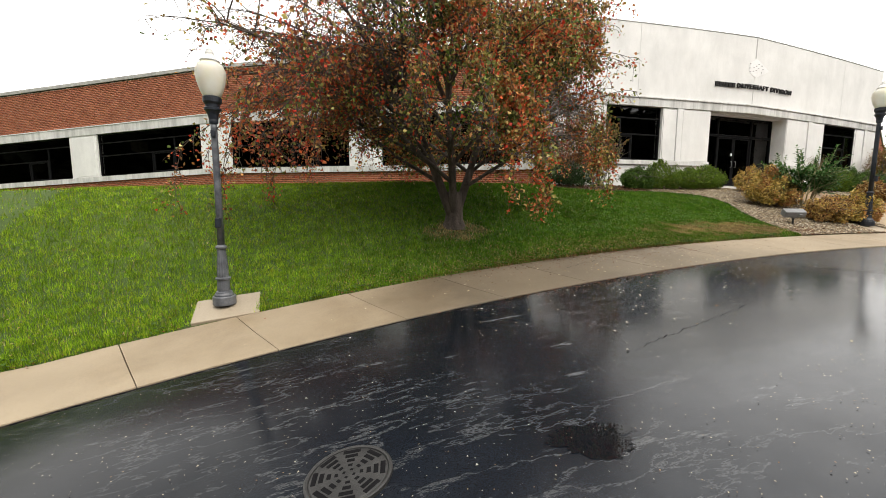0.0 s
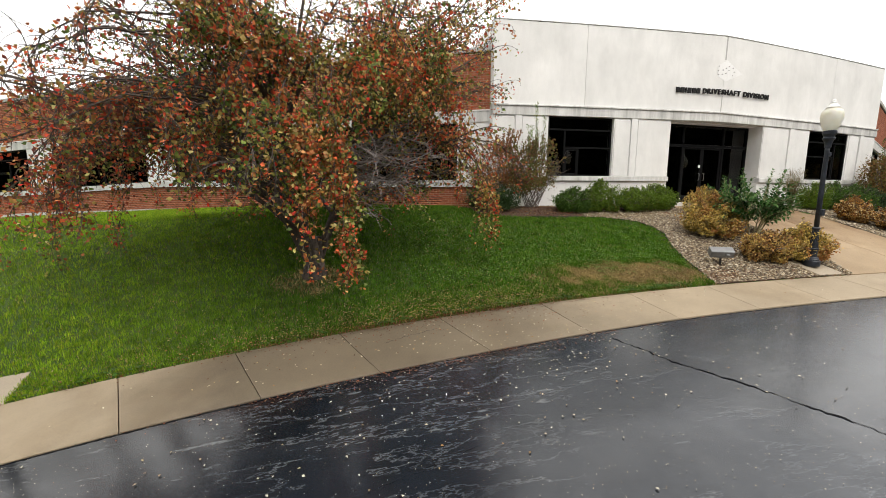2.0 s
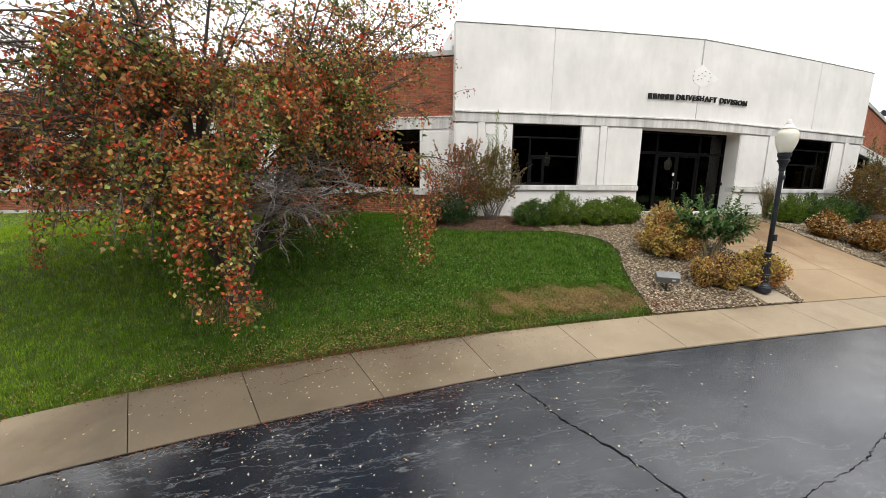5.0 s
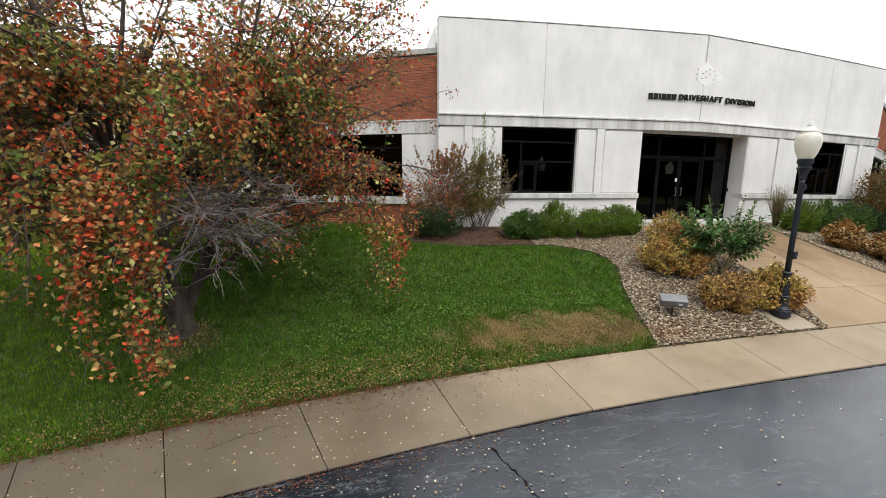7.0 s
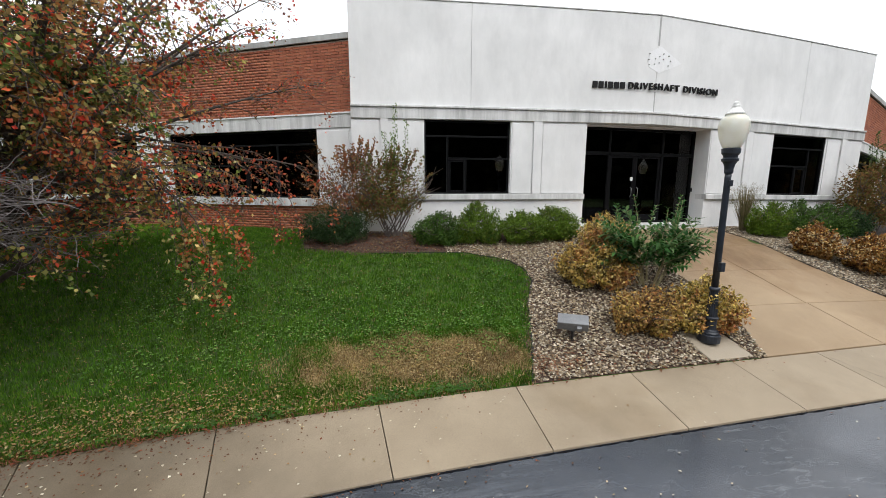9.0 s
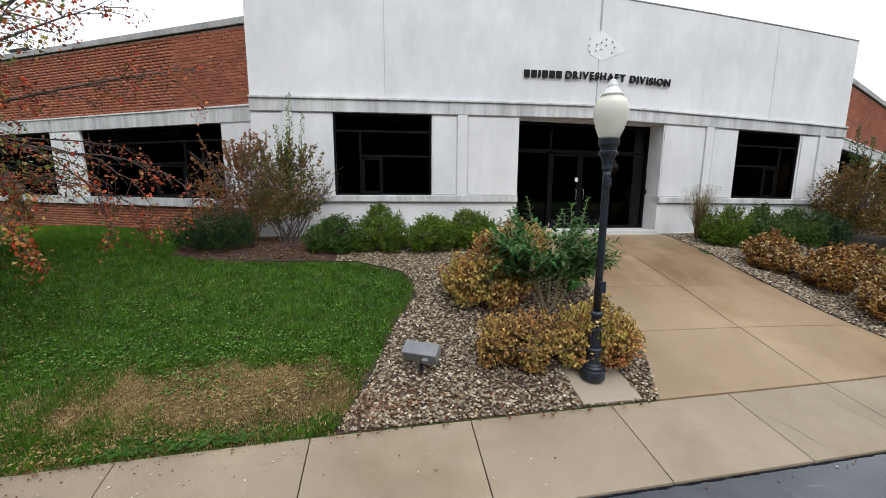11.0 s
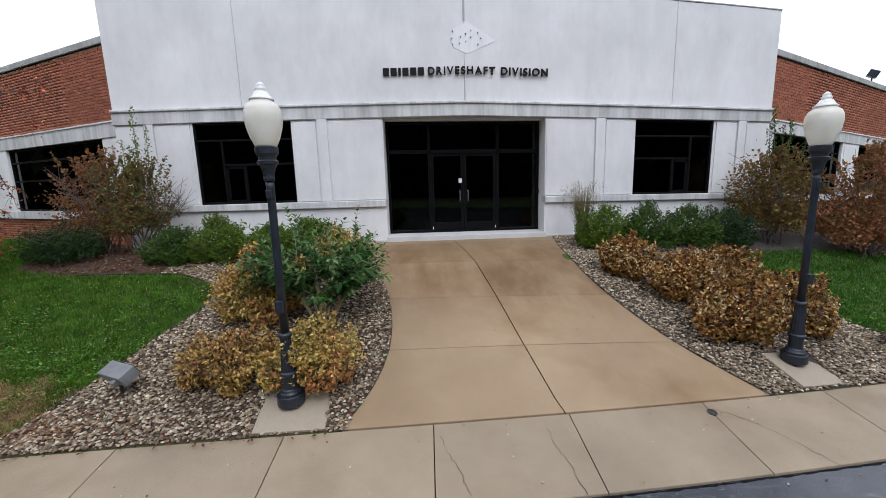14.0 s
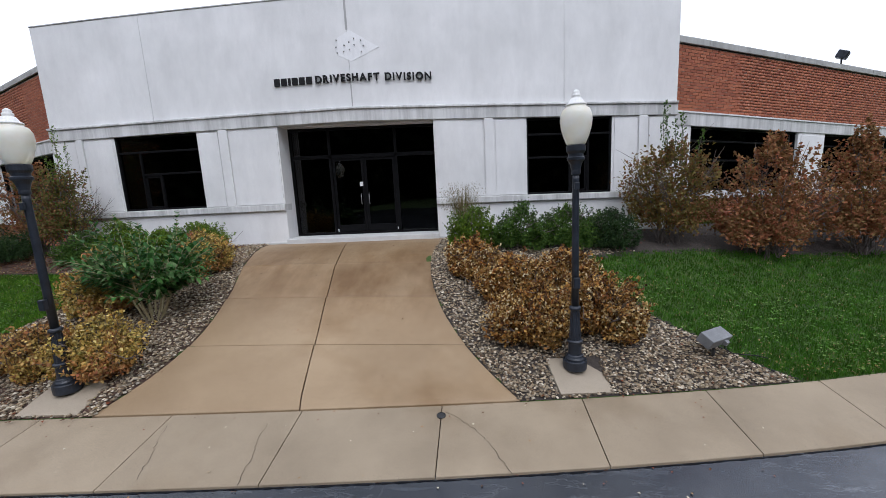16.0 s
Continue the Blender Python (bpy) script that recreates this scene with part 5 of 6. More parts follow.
    def weeper(end, dense, high=0.0):
        """A thin branch that arches out of the crown and hangs down to its end."""
        start = Vector((end.x * 0.45, end.y * 0.45, rng.uniform(2.3, 3.2) + high))
        bend = Vector((end.x * 1.02, end.y * 1.02, max(start.z - 0.1, end.z + 0.9)))
        pts = []
        for i in range(12):
            f = i / 11
            p = start * (1 - f) ** 2 + bend * 2 * f * (1 - f) + end * f * f
            pts.append(p + Vector((rng.uniform(-0.05, 0.05), rng.uniform(-0.05, 0.05), rng.uniform(-0.04, 0.04))))
        tube(twigs, pts, [0.017 - 0.0012 * i for i in range(12)], 4)
        for j in range(2, 12):
            for _ in range(dense):
                b = rng.uniform(0, 2 * math.pi)
                way2 = (pts[j] - pts[j - 1]).normalized() * 0.6 + Vector((math.cos(b) * 0.8, math.sin(b) * 0.8, rng.uniform(-1.0, 0.1)))
                tips.append((limb(twigs, pts[j], way2, rng.uniform(0.18, 0.42), 0.005, 0.0025, 0.25, 0.5, 4, 3), rng.random()))

    # the lower rim of the crown: low on the left, higher where the bare twigs show
    for k in range(46):
        a = 2 * math.pi * k / 46 + rng.uniform(-0.08, 0.08)
        deg = math.degrees(a) % 360
        r = crown_reach(a) * rng.uniform(0.72, 1.0)
        lo, hi, dense = (2.4, 3.0, 2) if 290 < deg < 352 else (1.9, 2.7, 3) if 236 < deg < 272 else (1.0, 2.0, 3) if 150 < deg < 215 else (1.3, 2.5, 3)
        weeper(Vector((math.cos(a) * r, math.sin(a) * r, rng.uniform(lo, hi))), dense)
    # leafy ends at every height over the face of the crown
    for k in range(40):
        a = radians(rng.uniform(205, 362))
        r = crown_reach(a) * rng.uniform(0.45, 0.92)
        weeper(Vector((math.cos(a) * r, math.sin(a) * r, rng.uniform(2.4, 3.6))), 3, 1.1)
    # high thin limbs against the sky
    for ex, ey, ez in ((3.8, 1.7, 5.4), (3.0, 0.4, 5.1), (2.4, 2.2, 5.9), (4.6, 3.0, 4.4), (0.2, 0.3, 5.2), (0.8, -0.9, 4.8), (1.4, 0.5, 5.0), (-0.6, -0.5, 5.4), (0.9, 1.6, 5.3), (1.6, -1.3, 4.2), (3.5, -0.5, 5.0), (3.7, 0.6, 4.5), (2.7, -1.2, 4.6), (3.3, 2.6, 5.2), (2.2, 0.2, 5.9), (-3.4, 1.0, 4.7), (-3.0, -0.6, 4.5), (-3.8, 0.3, 3.9), (-4.0, -0.3, 2.6), (-3.4, 0.9, 3.0), (0.5, -1.0, 6.0), (1.3, 0.8, 6.4), (-1.5, 0.5, 6.3), (-2.3, 1.5, 5.8), (1.9, -0.6, 5.5)):
        stem = min(stems, key=lambda q: (q[-1] - Vector((ex * 0.4, ey * 0.4, 3.0))).length)
        p0, p2 = stem[-2], Vector((ex, ey, ez))
        p1 = p0.lerp(p2, 0.5) + Vector((0, 0, 0.35))
        pts = [p0 * (1 - f) ** 2 + p1 * 2 * f * (1 - f) + p2 * f * f for f in (i / 9 for i in range(10))]
        tube(trunk, pts, [0.04 - 0.0036 * i for i in range(10)], 5)
        for k in range(2, 10):
            for _ in range(3):
                a = rng.uniform(0, 2 * math.pi)
                side = limb(twigs, pts[k], (p2 - p0).normalized() * 0.6 + Vector((math.cos(a), math.sin(a), rng.uniform(-0.5, 0.5))), rng.uniform(0.4, 0.9), 0.009, 0.003, 0.2, 0.2, 6, 4)
                for j in (2, 4, 6):
                    b = rng.uniform(0, 2 * math.pi)
                    tips.append((limb(twigs, side[j], Vector((math.cos(b), math.sin(b), rng.uniform(-0.8, 0.2))), rng.uniform(0.15, 0.35), 0.005, 0.0025, 0.25, 0.4, 4, 3), rng.random()))
    # ends that hang lowest
    for ex, ey, ez, near in ((0.6, -2.6, 0.45, 4), (0.1, -2.5, 1.1, 3), (-1.3, -2.3, 1.5, 3), (-2.6, -1.9, 1.0, 3), (-3.5, -1.1, 0.8, 3), (-4.8, 0.3, 0.2, 3), (-3.9, 0.9, 0.6, 2), (3.3, -0.4, 0.6, 2), (-3.0, 2.6, 0.7, 2)):
        for _ in range(near):
            weeper(Vector((ex + rng.uniform(-0.4, 0.4), ey + rng.uniform(-0.2, 0.3), ez + rng.uniform(0.0, 0.5))), 4)
    # bare grey twigs low on the side towards the building front
    for _ in range(30):
        a = radians(rng.uniform(-100, 60))
        p = Vector((rng.uniform(0.2, 1.5), rng.uniform(-1.5, 0.2), rng.uniform(1.5, 2.5)))
        way = Vector((math.cos(a), math.sin(a) - 0.2, rng.uniform(-0.5, 0.3)))
        pts = limb(dead, p, way, rng.uniform(0.5, 1.1), 0.009, 0.003, 0.2, 0.06, 8, 4)
        for k in range(2, len(pts)):
            for _ in range(3):
                limb(dead, pts[k], way * 0.5 + Vector((rng.uniform(-1, 1), rng.uniform(-1, 1), rng.uniform(-0.6, 0.6))), rng.uniform(0.25, 0.6), 0.006, 0.0025, 0.3, 0.1, 4, 3)
    part("trunk", trunk, BARK, tree, "dark grey-brown furrowed bark", smooth=True)
    part("twig_work", twigs, BARK, tree, kind="stuff")
    part("bare_twig_work", dead, SILVER, tree, "bare silvery grey twigs", kind="stuff")
    green, red, far_side = [], [], []
    for spur, r in tips:
        p = np.array([list(q) for q in spur])
        out = min(1.0, math.hypot(p[-1][0], p[-1][1]) / 4.0)
        few = 0.36 if p[-1][0] < -2.2 else 0.5 if p[-1][0] < -1.0 else 1.0
        few *= 0.55 if p[-1][0] > 1.4 and 1.5 < p[-1][2] < 2.7 else 1.0
        few *= (0.22 if p[-1][0] < -1.0 else 0.32 if p[-1][0] < 1.0 else 0.45) if p[-1][2] > 3.7 else ((0.5 if p[-1][0] < -1.4 else 0.75) if p[-1][2] > 2.7 else 1.0)
        thin = p[-1][0] > 2.2 and p[-1][1] > 1.2
        few *= 0.75 if thin else 1.0
        thin = thin or (p[-1][0] < -1.6 and r < 0.5)
        few *= 0.5 if -1.2 < p[-1][0] < -0.1 and p[-1][1] < -0.8 and p[-1][2] < 1.9 else 1.0
        az, out_r = math.degrees(math.atan2(p[-1][1], p[-1][0])) % 360, math.hypot(p[-1][0], p[-1][1])
        few *= 0.3 if out_r < 1.7 and p[-1][2] < 3.3 else 1.0
        few *= 0.5 if 222 < az < 268 and p[-1][2] < 3.2 else 1.0
        few *= 0.65 if p[-1][0] > 0.3 and 1.5 < p[-1][2] < 3.3 and p[-1][1] > -1.5 else 1.0
        n = int(round(16 * few * (0.5 + r)))
        pick = nr.integers(0, len(p), n)
        c = p[pick] + nr.normal(0, 0.055, (n, 3))
        hot = nr.uniform(size=n) < (0.06 + 0.11 * out + (0.5 if r > 0.77 else 0))
        (far_side if thin else green).extend(c[~hot])
        red.extend(c[hot])
    leaves("crown", green, 0.07, 0.056, TREE_LEAF, 21, tree, 0.3)
    leaves("crown", red, 0.064, 0.052, BERRY, 22, tree, 0.3, label="red and orange turning leaves")
    leaves("crown", far_side, 0.07, 0.052, PURPLE, 23, tree, 0.3, label="thin russet leaves on twiggy branches")
    return len(tips), len(green), len(red)


print("tree", build_tree())


# ---- shrubs ----
def shrub(name, x, y, rx, ry, h, n, length, width, material, label, seed, stems=9, low=0.0, rough=0.34, droop=0.0, group="", spikes=0, spike_h=0.2, sparse=0.0, mounds=5, tip_leaf=None):
    """A bush: stems from one foot, leaves in uneven billows round them, upright leafy shoots on top."""
    rng = random.Random(seed)
    nr = np.random.default_rng(seed)
    bush = empty(name, pose(x, y, ground_z(x, y)), label, "shrub", group)
    lobes = nr.normal(size=(15, 3))
    lobes[:, 2] = np.abs(lobes[:, 2]) * 0.8
    lobes /= np.linalg.norm(lobes, axis=1, keepdims=True)

    def swell(d):
        q = ((d[:, None] - lobes[None]) ** 2).sum(-1)
        return 1 - rough + 1.35 * rough * np.exp(-q / 0.11).max(1)

    z_lo = low * h
    cz = z_lo + (h - z_lo) * 0.38
    up, down = h - cz, cz - z_lo + 0.03

    def place(d, r):
        flat = np.where(d[:, 2] < 0, 0.94 / np.maximum(0.35, np.sqrt(1 - d[:, 2] ** 2)) ** 0.85, 1.0)
        return np.stack([d[:, 0] * r * rx * flat, d[:, 1] * r * ry * flat, cz + d[:, 2] * r * np.where(d[:, 2] > 0, up, down)], 1)

    humps = [(0.0, 0.0, 0.8, 0.96)]
    for k in range(mounds):
        a, q = 2 * math.pi * (k + rng.uniform(-0.3, 0.3)) / mounds, rng.uniform(0.4, 0.58)
        humps.append((math.cos(a) * q, math.sin(a) * q, rng.uniform(0.4, 0.56), rng.uniform(0.62, 1.02)))
    pts = []
    total = sum(m[2] ** 2 for m in humps)
    for mx, my, mr, mh in humps:
        m = int(n * mr * mr / total)
        d = nr.normal(size=(m, 3))
        d /= np.linalg.norm(d, axis=1, keepdims=True)
        r = swell(d) * nr.uniform(0.35 - 0.2 * sparse, 1.0, m) ** 0.4 * (1 + (0.06 + 0.1 * sparse) * nr.normal(size=m))
        p = place(d, r) * (mr, mr, mh)
        p[:, 0] += mx * rx
        p[:, 1] += my * ry
        pts.append(p)
    bm = bmesh.new()
    for i in range(stems):
        e = lobes[i % len(lobes)] + nr.normal(0, 0.2, 3)
        e /= np.linalg.norm(e)
        e[2] = abs(e[2])
        p2 = Vector(place(e[None], np.array([0.9]))[0])
        p0 = Vector((rng.uniform(-0.18, 0.18) * rx, rng.uniform(-0.18, 0.18) * ry, -0.03))
        p1 = p0.lerp(p2, 0.5) + Vector((rng.uniform(-0.06, 0.06), rng.uniform(-0.06, 0.06), h * 0.08))
        tube(bm, [p0, p1, p2], [0.012, 0.008, 0.003], 5)
        for _ in range(4):
            q = p1.lerp(p2, rng.random())
            tube(bm, [q, q + Vector((rng.uniform(-0.35, 0.35) * rx, rng.uniform(-0.35, 0.35) * ry, rng.uniform(0.0, 0.25) * h))], [0.006, 0.0025], 4)
    for _ in range(spikes):
        a, q = rng.uniform(0, 2 * math.pi), rng.uniform(0, 0.97)
        e = np.array([math.cos(a) * q, math.sin(a) * q, math.sqrt(1 - q * q)])
        p = place(e[None], swell(e[None]) * 0.8)[0]
        tip = p + np.array([math.cos(a) * q * 0.7, math.sin(a) * q * 0.7, 1.1 - 0.75 * q ** 3]) * spike_h * rng.uniform(0.35, 1.0)
        tube(bm, [Vector(p), Vector(tip)], [0.005, 0.002], 4)
        m = max(4, int(np.linalg.norm(tip - p) / 0.012))
        f = nr.uniform(0, 1, m)[:, None]
        pts.append(p + (tip - p) * f + nr.normal(0, 0.02, (m, 3)))
    pts = np.concatenate(pts)
    pts = pts[pts[:, 2] > 0.015]
    fall = ground_many(x + pts[:, 0], y + pts[:, 1]) - ground_z(x, y)
    pts[:, 2] += fall * np.clip(1.0 - pts[:, 2] / h, 0, 1)
    part("stem_work", bm, TWIG, bush, kind="stuff")
    leaves("foliage", pts, length, width, material, seed + 1, bush, droop, kind="stuff")
    if tip_leaf:
        lit = []
        for mx, my, mr, mh in humps:
            m = int(n * 0.07 * mr * mr / total * 2)
            d = nr.normal(size=(m, 3))
            d[:, 2] = np.abs(d[:, 2]) + 0.25
            d /= np.linalg.norm(d, axis=1, keepdims=True)
            lit.append(place(d, swell(d) * nr.uniform(0.96, 1.1, m)) * (mr, mr, mh) + (mx * rx, my * ry, 0))
        lit = np.concatenate(lit)
        lit[:, 2] += (ground_many(x + lit[:, 0], y + lit[:, 1]) - ground_z(x, y)) * np.clip(1.0 - lit[:, 2] / h, 0, 1)
        leaves("foliage", lit, length * 0.8, width * 0.8, tip_leaf, seed + 2, bush, 0.0, label="pale leaves at the shoot tips", kind="stuff")
    return bush


def shoots(bush, n, h0, h1, cx, spread, length, width, material, seed):
    """Tall straight leafy shoots of another colour that stand over a bush."""
    rng = random.Random(seed)
    bm, pts = bmesh.new(), []
    for k in range(n):
        x, y = cx + rng.uniform(-spread, spread), rng.uniform(-spread, spread) * 0.6
        hi = h1 if k == 0 else rng.uniform(h0 + (h1 - h0) * 0.4, h1 * 0.92)
        top, lo = Vector((x + (x - cx) * 0.4 + rng.uniform(-0.05, 0.05), y * 1.3, hi)), Vector((x, y, h0))
        tube(bm, [lo, lo.lerp(top, 0.5), top], [0.009, 0.007, 0.003], 4)
        for k in range(int((top.z - h0) / 0.013)):
            p = lo.lerp(top, k * 0.013 / (top.z - h0))
            pts.append((p.x + rng.uniform(-0.06, 0.06), p.y + rng.uniform(-0.06, 0.06), p.z))
    part("shoot_work", bm, TWIG, bush, kind="stuff")
    leaves("foliage", pts, length, width, material, seed + 1, bush, -0.3, label="green leaves on upright shoots", kind="stuff")


shrub("yew_shrub", -8.65, -1.1, 1.1, 0.72, 0.82, 11000, 0.055, 0.02, YEW, "low dark green spreading yew beside the wall", 31, spikes=40, spike_h=0.14)
shrub("viburnum_shrub", -8.3, -0.5, 1.25, 0.65, 2.15, 3600, 0.066, 0.044, RUSSET, "airy russet shrub arching over the dark yew", 35, stems=26, low=0.22, rough=0.45, sparse=0.7, spikes=50, spike_h=0.55)
tall = shrub("viburnum_shrub", -7.35, -0.7, 1.1, 0.6, 2.15, 4600, 0.066, 0.042, VIB, "tall airy green and bronze shrub with upright leafy shoots", 32, stems=26, low=0.14, rough=0.4, sparse=0.6, spikes=60, spike_h=0.55)
shoots(tall, 6, 0.9, 3.2, 0.05, 0.26, 0.062, 0.034, HEDGE, 33)
for i, (x, y, rx, h, mat, label) in enumerate((
        (-6.3, -1.35, 0.66, 0.7, HEDGE_DARK, "dark green rounded hedge shrub against white wall"),
        (-5.35, -1.3, 0.74, 0.86, HEDGE, "bright green clipped hedge shrub against white wall"),
        (-4.3, -1.42, 0.72, 0.76, HEDGE, "green hedge shrub with a few bronze leaves"),
        (-3.35, -1.3, 0.74, 0.82, HEDGE, "green hedge shrub against white wall"))):
    shrub("hedge_shrub", x, y, rx, 0.6, h, 9000, 0.064, 0.026, mat, label, 40 + 3 * i, group="hedge along the front", spikes=120, spike_h=0.2)
shrub("spirea_shrub", -3.6, -3.62, 0.84, 0.62, 1.02, 7500, 0.066, 0.04, GOLD, "golden yellow and bronze spirea mound in gravel", 55, group="golden spireas", rough=0.45, spikes=120, spike_h=0.26, tip_leaf=GOLD_TIP)
shrub("spirea_shrub", -3.5, -4.95, 0.78, 0.5, 0.58, 5600, 0.06, 0.038, RUST_GOLD, "low golden spirea mound with rusty edges", 56, group="golden spireas", rough=0.45, spikes=120, spike_h=0.26, tip_leaf=GOLD_TIP)
shrub("spirea_shrub", -2.5, -4.98, 0.8, 0.52, 0.76, 6500, 0.06, 0.038, GOLD, "low olive gold spirea beside the lamp post", 57, group="golden spireas", rough=0.45, spikes=120, spike_h=0.26, tip_leaf=GOLD_TIP)
shrub("spirea_shrub", -2.6, -2.35, 0.66, 0.52, 0.84, 5500, 0.06, 0.038, GOLD, "small bronze spirea beside the walkway", 58, group="golden spireas", spikes=60, spike_h=0.2, tip_leaf=GOLD_TIP)


def butterfly_bush(x, y, seed):
    """Pale bare canes that fan out from one foot and carry pairs of long pointed leaves on arching side shoots."""
    rng, nr = random.Random(seed), np.random.default_rng(seed)
    bush = empty("butterfly_bush", pose(x, y, ground_z(x, y)) @ Matrix.Diagonal((1.3, 1.2, 1.14, 1)), "fresh green bush with long pointed leaves on arching canes", "shrub")
    canes, verts, faces = bmesh.new(), [], []

    def leaf(p, way, length):
        way = way.normalized()
        side = way.cross(Vector((0, 0, 1)))
        side = side.normalized() if side.length > 1e-3 else Vector((1, 0, 0))
        up = side.cross(way)
        w = length * 0.2
        rows = []
        for f, k in ((0.0, 0.12), (0.3, 1.0), (0.68, 0.75)):
            c = p + way * length * f - Vector((0, 0, length * 0.22 * f * f))
            rows += [c - side * w * k + up * w * 0.35 * k, c, c + side * w * k + up * w * 0.35 * k]
        rows.append(p + way * length - Vector((0, 0, length * 0.25)))
        b = len(verts)
        verts.extend([tuple(q) for q in rows])
        for a in (0, 3):
            for k in (0, 1):
                q = (b + a + k, b + a + k + 1, b + a + k + 4, b + a + k + 3)
                faces.extend([(q[0], q[1], q[2]), (q[0], q[2], q[3])])
        faces.extend([(b + 6, b + 7, b + 9), (b + 7, b + 8, b + 9)])

    def leafy_shoot(p0, way, length, sag, first, size):
        pts, d, n = [p0.copy()], way.normalized(), 9
        for k in range(n):
            d = (d + Vector((rng.uniform(-0.08, 0.08), rng.uniform(-0.08, 0.08), -sag * (k + 1) / n))).normalized()
            pts.append(pts[-1] + d * length / n)
        tube(canes, pts, [0.008 - 0.0006 * k for k in range(n + 1)], 4)
        along, step, turn = first * length, 0.055, rng.uniform(0, 3.14)
        while along < length:
            k = along / length * n
            i = min(n - 1, int(k))
            p, ahead = pts[i].lerp(pts[i + 1], k - i), (pts[i + 1] - pts[i]).normalized()
            side = ahead.cross(Vector((0.2, 0.1, 1))).normalized()
            up = side.cross(ahead)
            turn += 1.57
            out = side * math.cos(turn) + up * math.sin(turn)
            for sign in (1, -1):
                leaf(p, ahead * 0.75 + out * sign * 0.8 + Vector((0, 0, 0.1)), size * rng.uniform(0.7, 1.15) * (1 - 0.35 * along / length))
            along += step
        return pts

    for k in range(11):
        a = 2 * math.pi * k / 11 + rng.uniform(-0.25, 0.25)
        lean = rng.uniform(0.1, 0.5)
        way = Vector((math.cos(a) * lean * 1.25, math.sin(a) * lean * 0.85, 1))
        p0 = Vector((math.cos(a) * 0.09, math.sin(a) * 0.07, -0.03))
        top = p0 + way.normalized() * rng.uniform(0.68, 0.92)
        mid = p0.lerp(top, 0.5) + Vector((rng.uniform(-0.03, 0.03), rng.uniform(-0.03, 0.03), 0))
        tube(canes, [p0, mid, top], [0.014, 0.012, 0.009], 6)
        leafy_shoot(top, way, rng.uniform(0.5, 0.75), 0.05, 0.0, 0.17)
        for f in (0.5, 0.56, 0.62, 0.68, 0.74, 0.8, 0.86, 0.93, 1.0):
            b = a + rng.uniform(-1.5, 1.5)
            out = Vector((math.cos(b) * 1.1, math.sin(b) * 0.85, rng.uniform(0.45, 1.15)))
            leafy_shoot(p0.lerp(top, f), out, rng.uniform(0.45, 0.7), rng.uniform(0.03, 0.12), 0.12, 0.165)
    for dx, dy, tall_h in ((-0.25, 0.0, 0.72), (0.4, 0.1, 0.68), (0.05, -0.15, 0.5), (-0.5, 0.1, 0.45)):
        leafy_shoot(Vector((dx, dy, 0.85)), Vector((dx * 0.25, 0, 1)), tall_h, 0.0, 0.1, 0.12)
    part("cane_work", canes, CANE, bush, "pale straw-coloured bare canes", kind="stuff", smooth=True)
    me = mesh_np("foliage", np.array(verts), np.array(faces))
    me.materials.append(GREEN_BUSH)
    ob = new("foliage", me)
    ob.parent = bush
    tagged(ob, kind="stuff")


butterfly_bush(-2.62, -3.8, 60)
for i, (x, y, rx, h, mat) in enumerate(((2.75, -1.35, 0.72, 0.84, HEDGE), (3.75, -1.25, 0.86, 0.9, HEDGE_DARK), (4.75, -1.15, 0.86, 0.86, HEDGE_DARK), (5.7, -1.1, 0.8, 0.84, YEW))):
    shrub("boxwood_shrub", x, y, rx, 0.6, h, 8000, 0.062, 0.027, mat, "dense green boxwood against the white wall", 70 + 3 * i, group="boxwoods by the door", spikes=100, spike_h=0.26)
for i, (x, y, rx, ry, h) in enumerate(((2.75, -2.55, 0.56, 0.42, 0.66), (3.35, -3.2, 0.76, 0.56, 0.78), (3.6, -4.18, 0.78, 0.62, 0.86), (4.65, -3.88, 0.78, 0.58, 0.78), (4.35, -2.9, 0.66, 0.48, 0.66))):
    shrub("autumn_spirea", x, y, rx, ry, h, 7000, 0.064, 0.04, RUST, "rust brown spirea mound flecked with pale leaves", 80 + 3 * i, group="rust spireas beside the walkway", rough=0.42, spikes=120, spike_h=0.24, tip_leaf=PALE_TIP)
t1 = shrub("viburnum_shrub", 7.1, -0.65, 1.25, 0.75, 2.35, 7500, 0.08, 0.048, OLIVE, "tall olive brown shrub with leafy top shoots", 101, stems=22, low=0.06, rough=0.3, sparse=0.4, spikes=46, spike_h=0.45)
shoots(t1, 5, 1.7, 3.1, 0.2, 0.3, 0.07, 0.04, HEDGE_DARK, 102)
shrub("viburnum_shrub", 8.95, -1.15, 1.35, 0.9, 2.2, 7000, 0.084, 0.052, RUSSET, "tall russet shrub in front of the brick wing", 103, stems=22, low=0.02, rough=0.45, sparse=0.6, spikes=90, spike_h=0.5)
shrub("viburnum_shrub", 10.9, -0.95, 1.4, 0.9, 2.55, 7000, 0.084, 0.052, RUSSET, "tall dark red shrub in front of the brick wing", 104, stems=22, low=0.02, rough=0.45, sparse=0.6, spikes=90, spike_h=0.5)


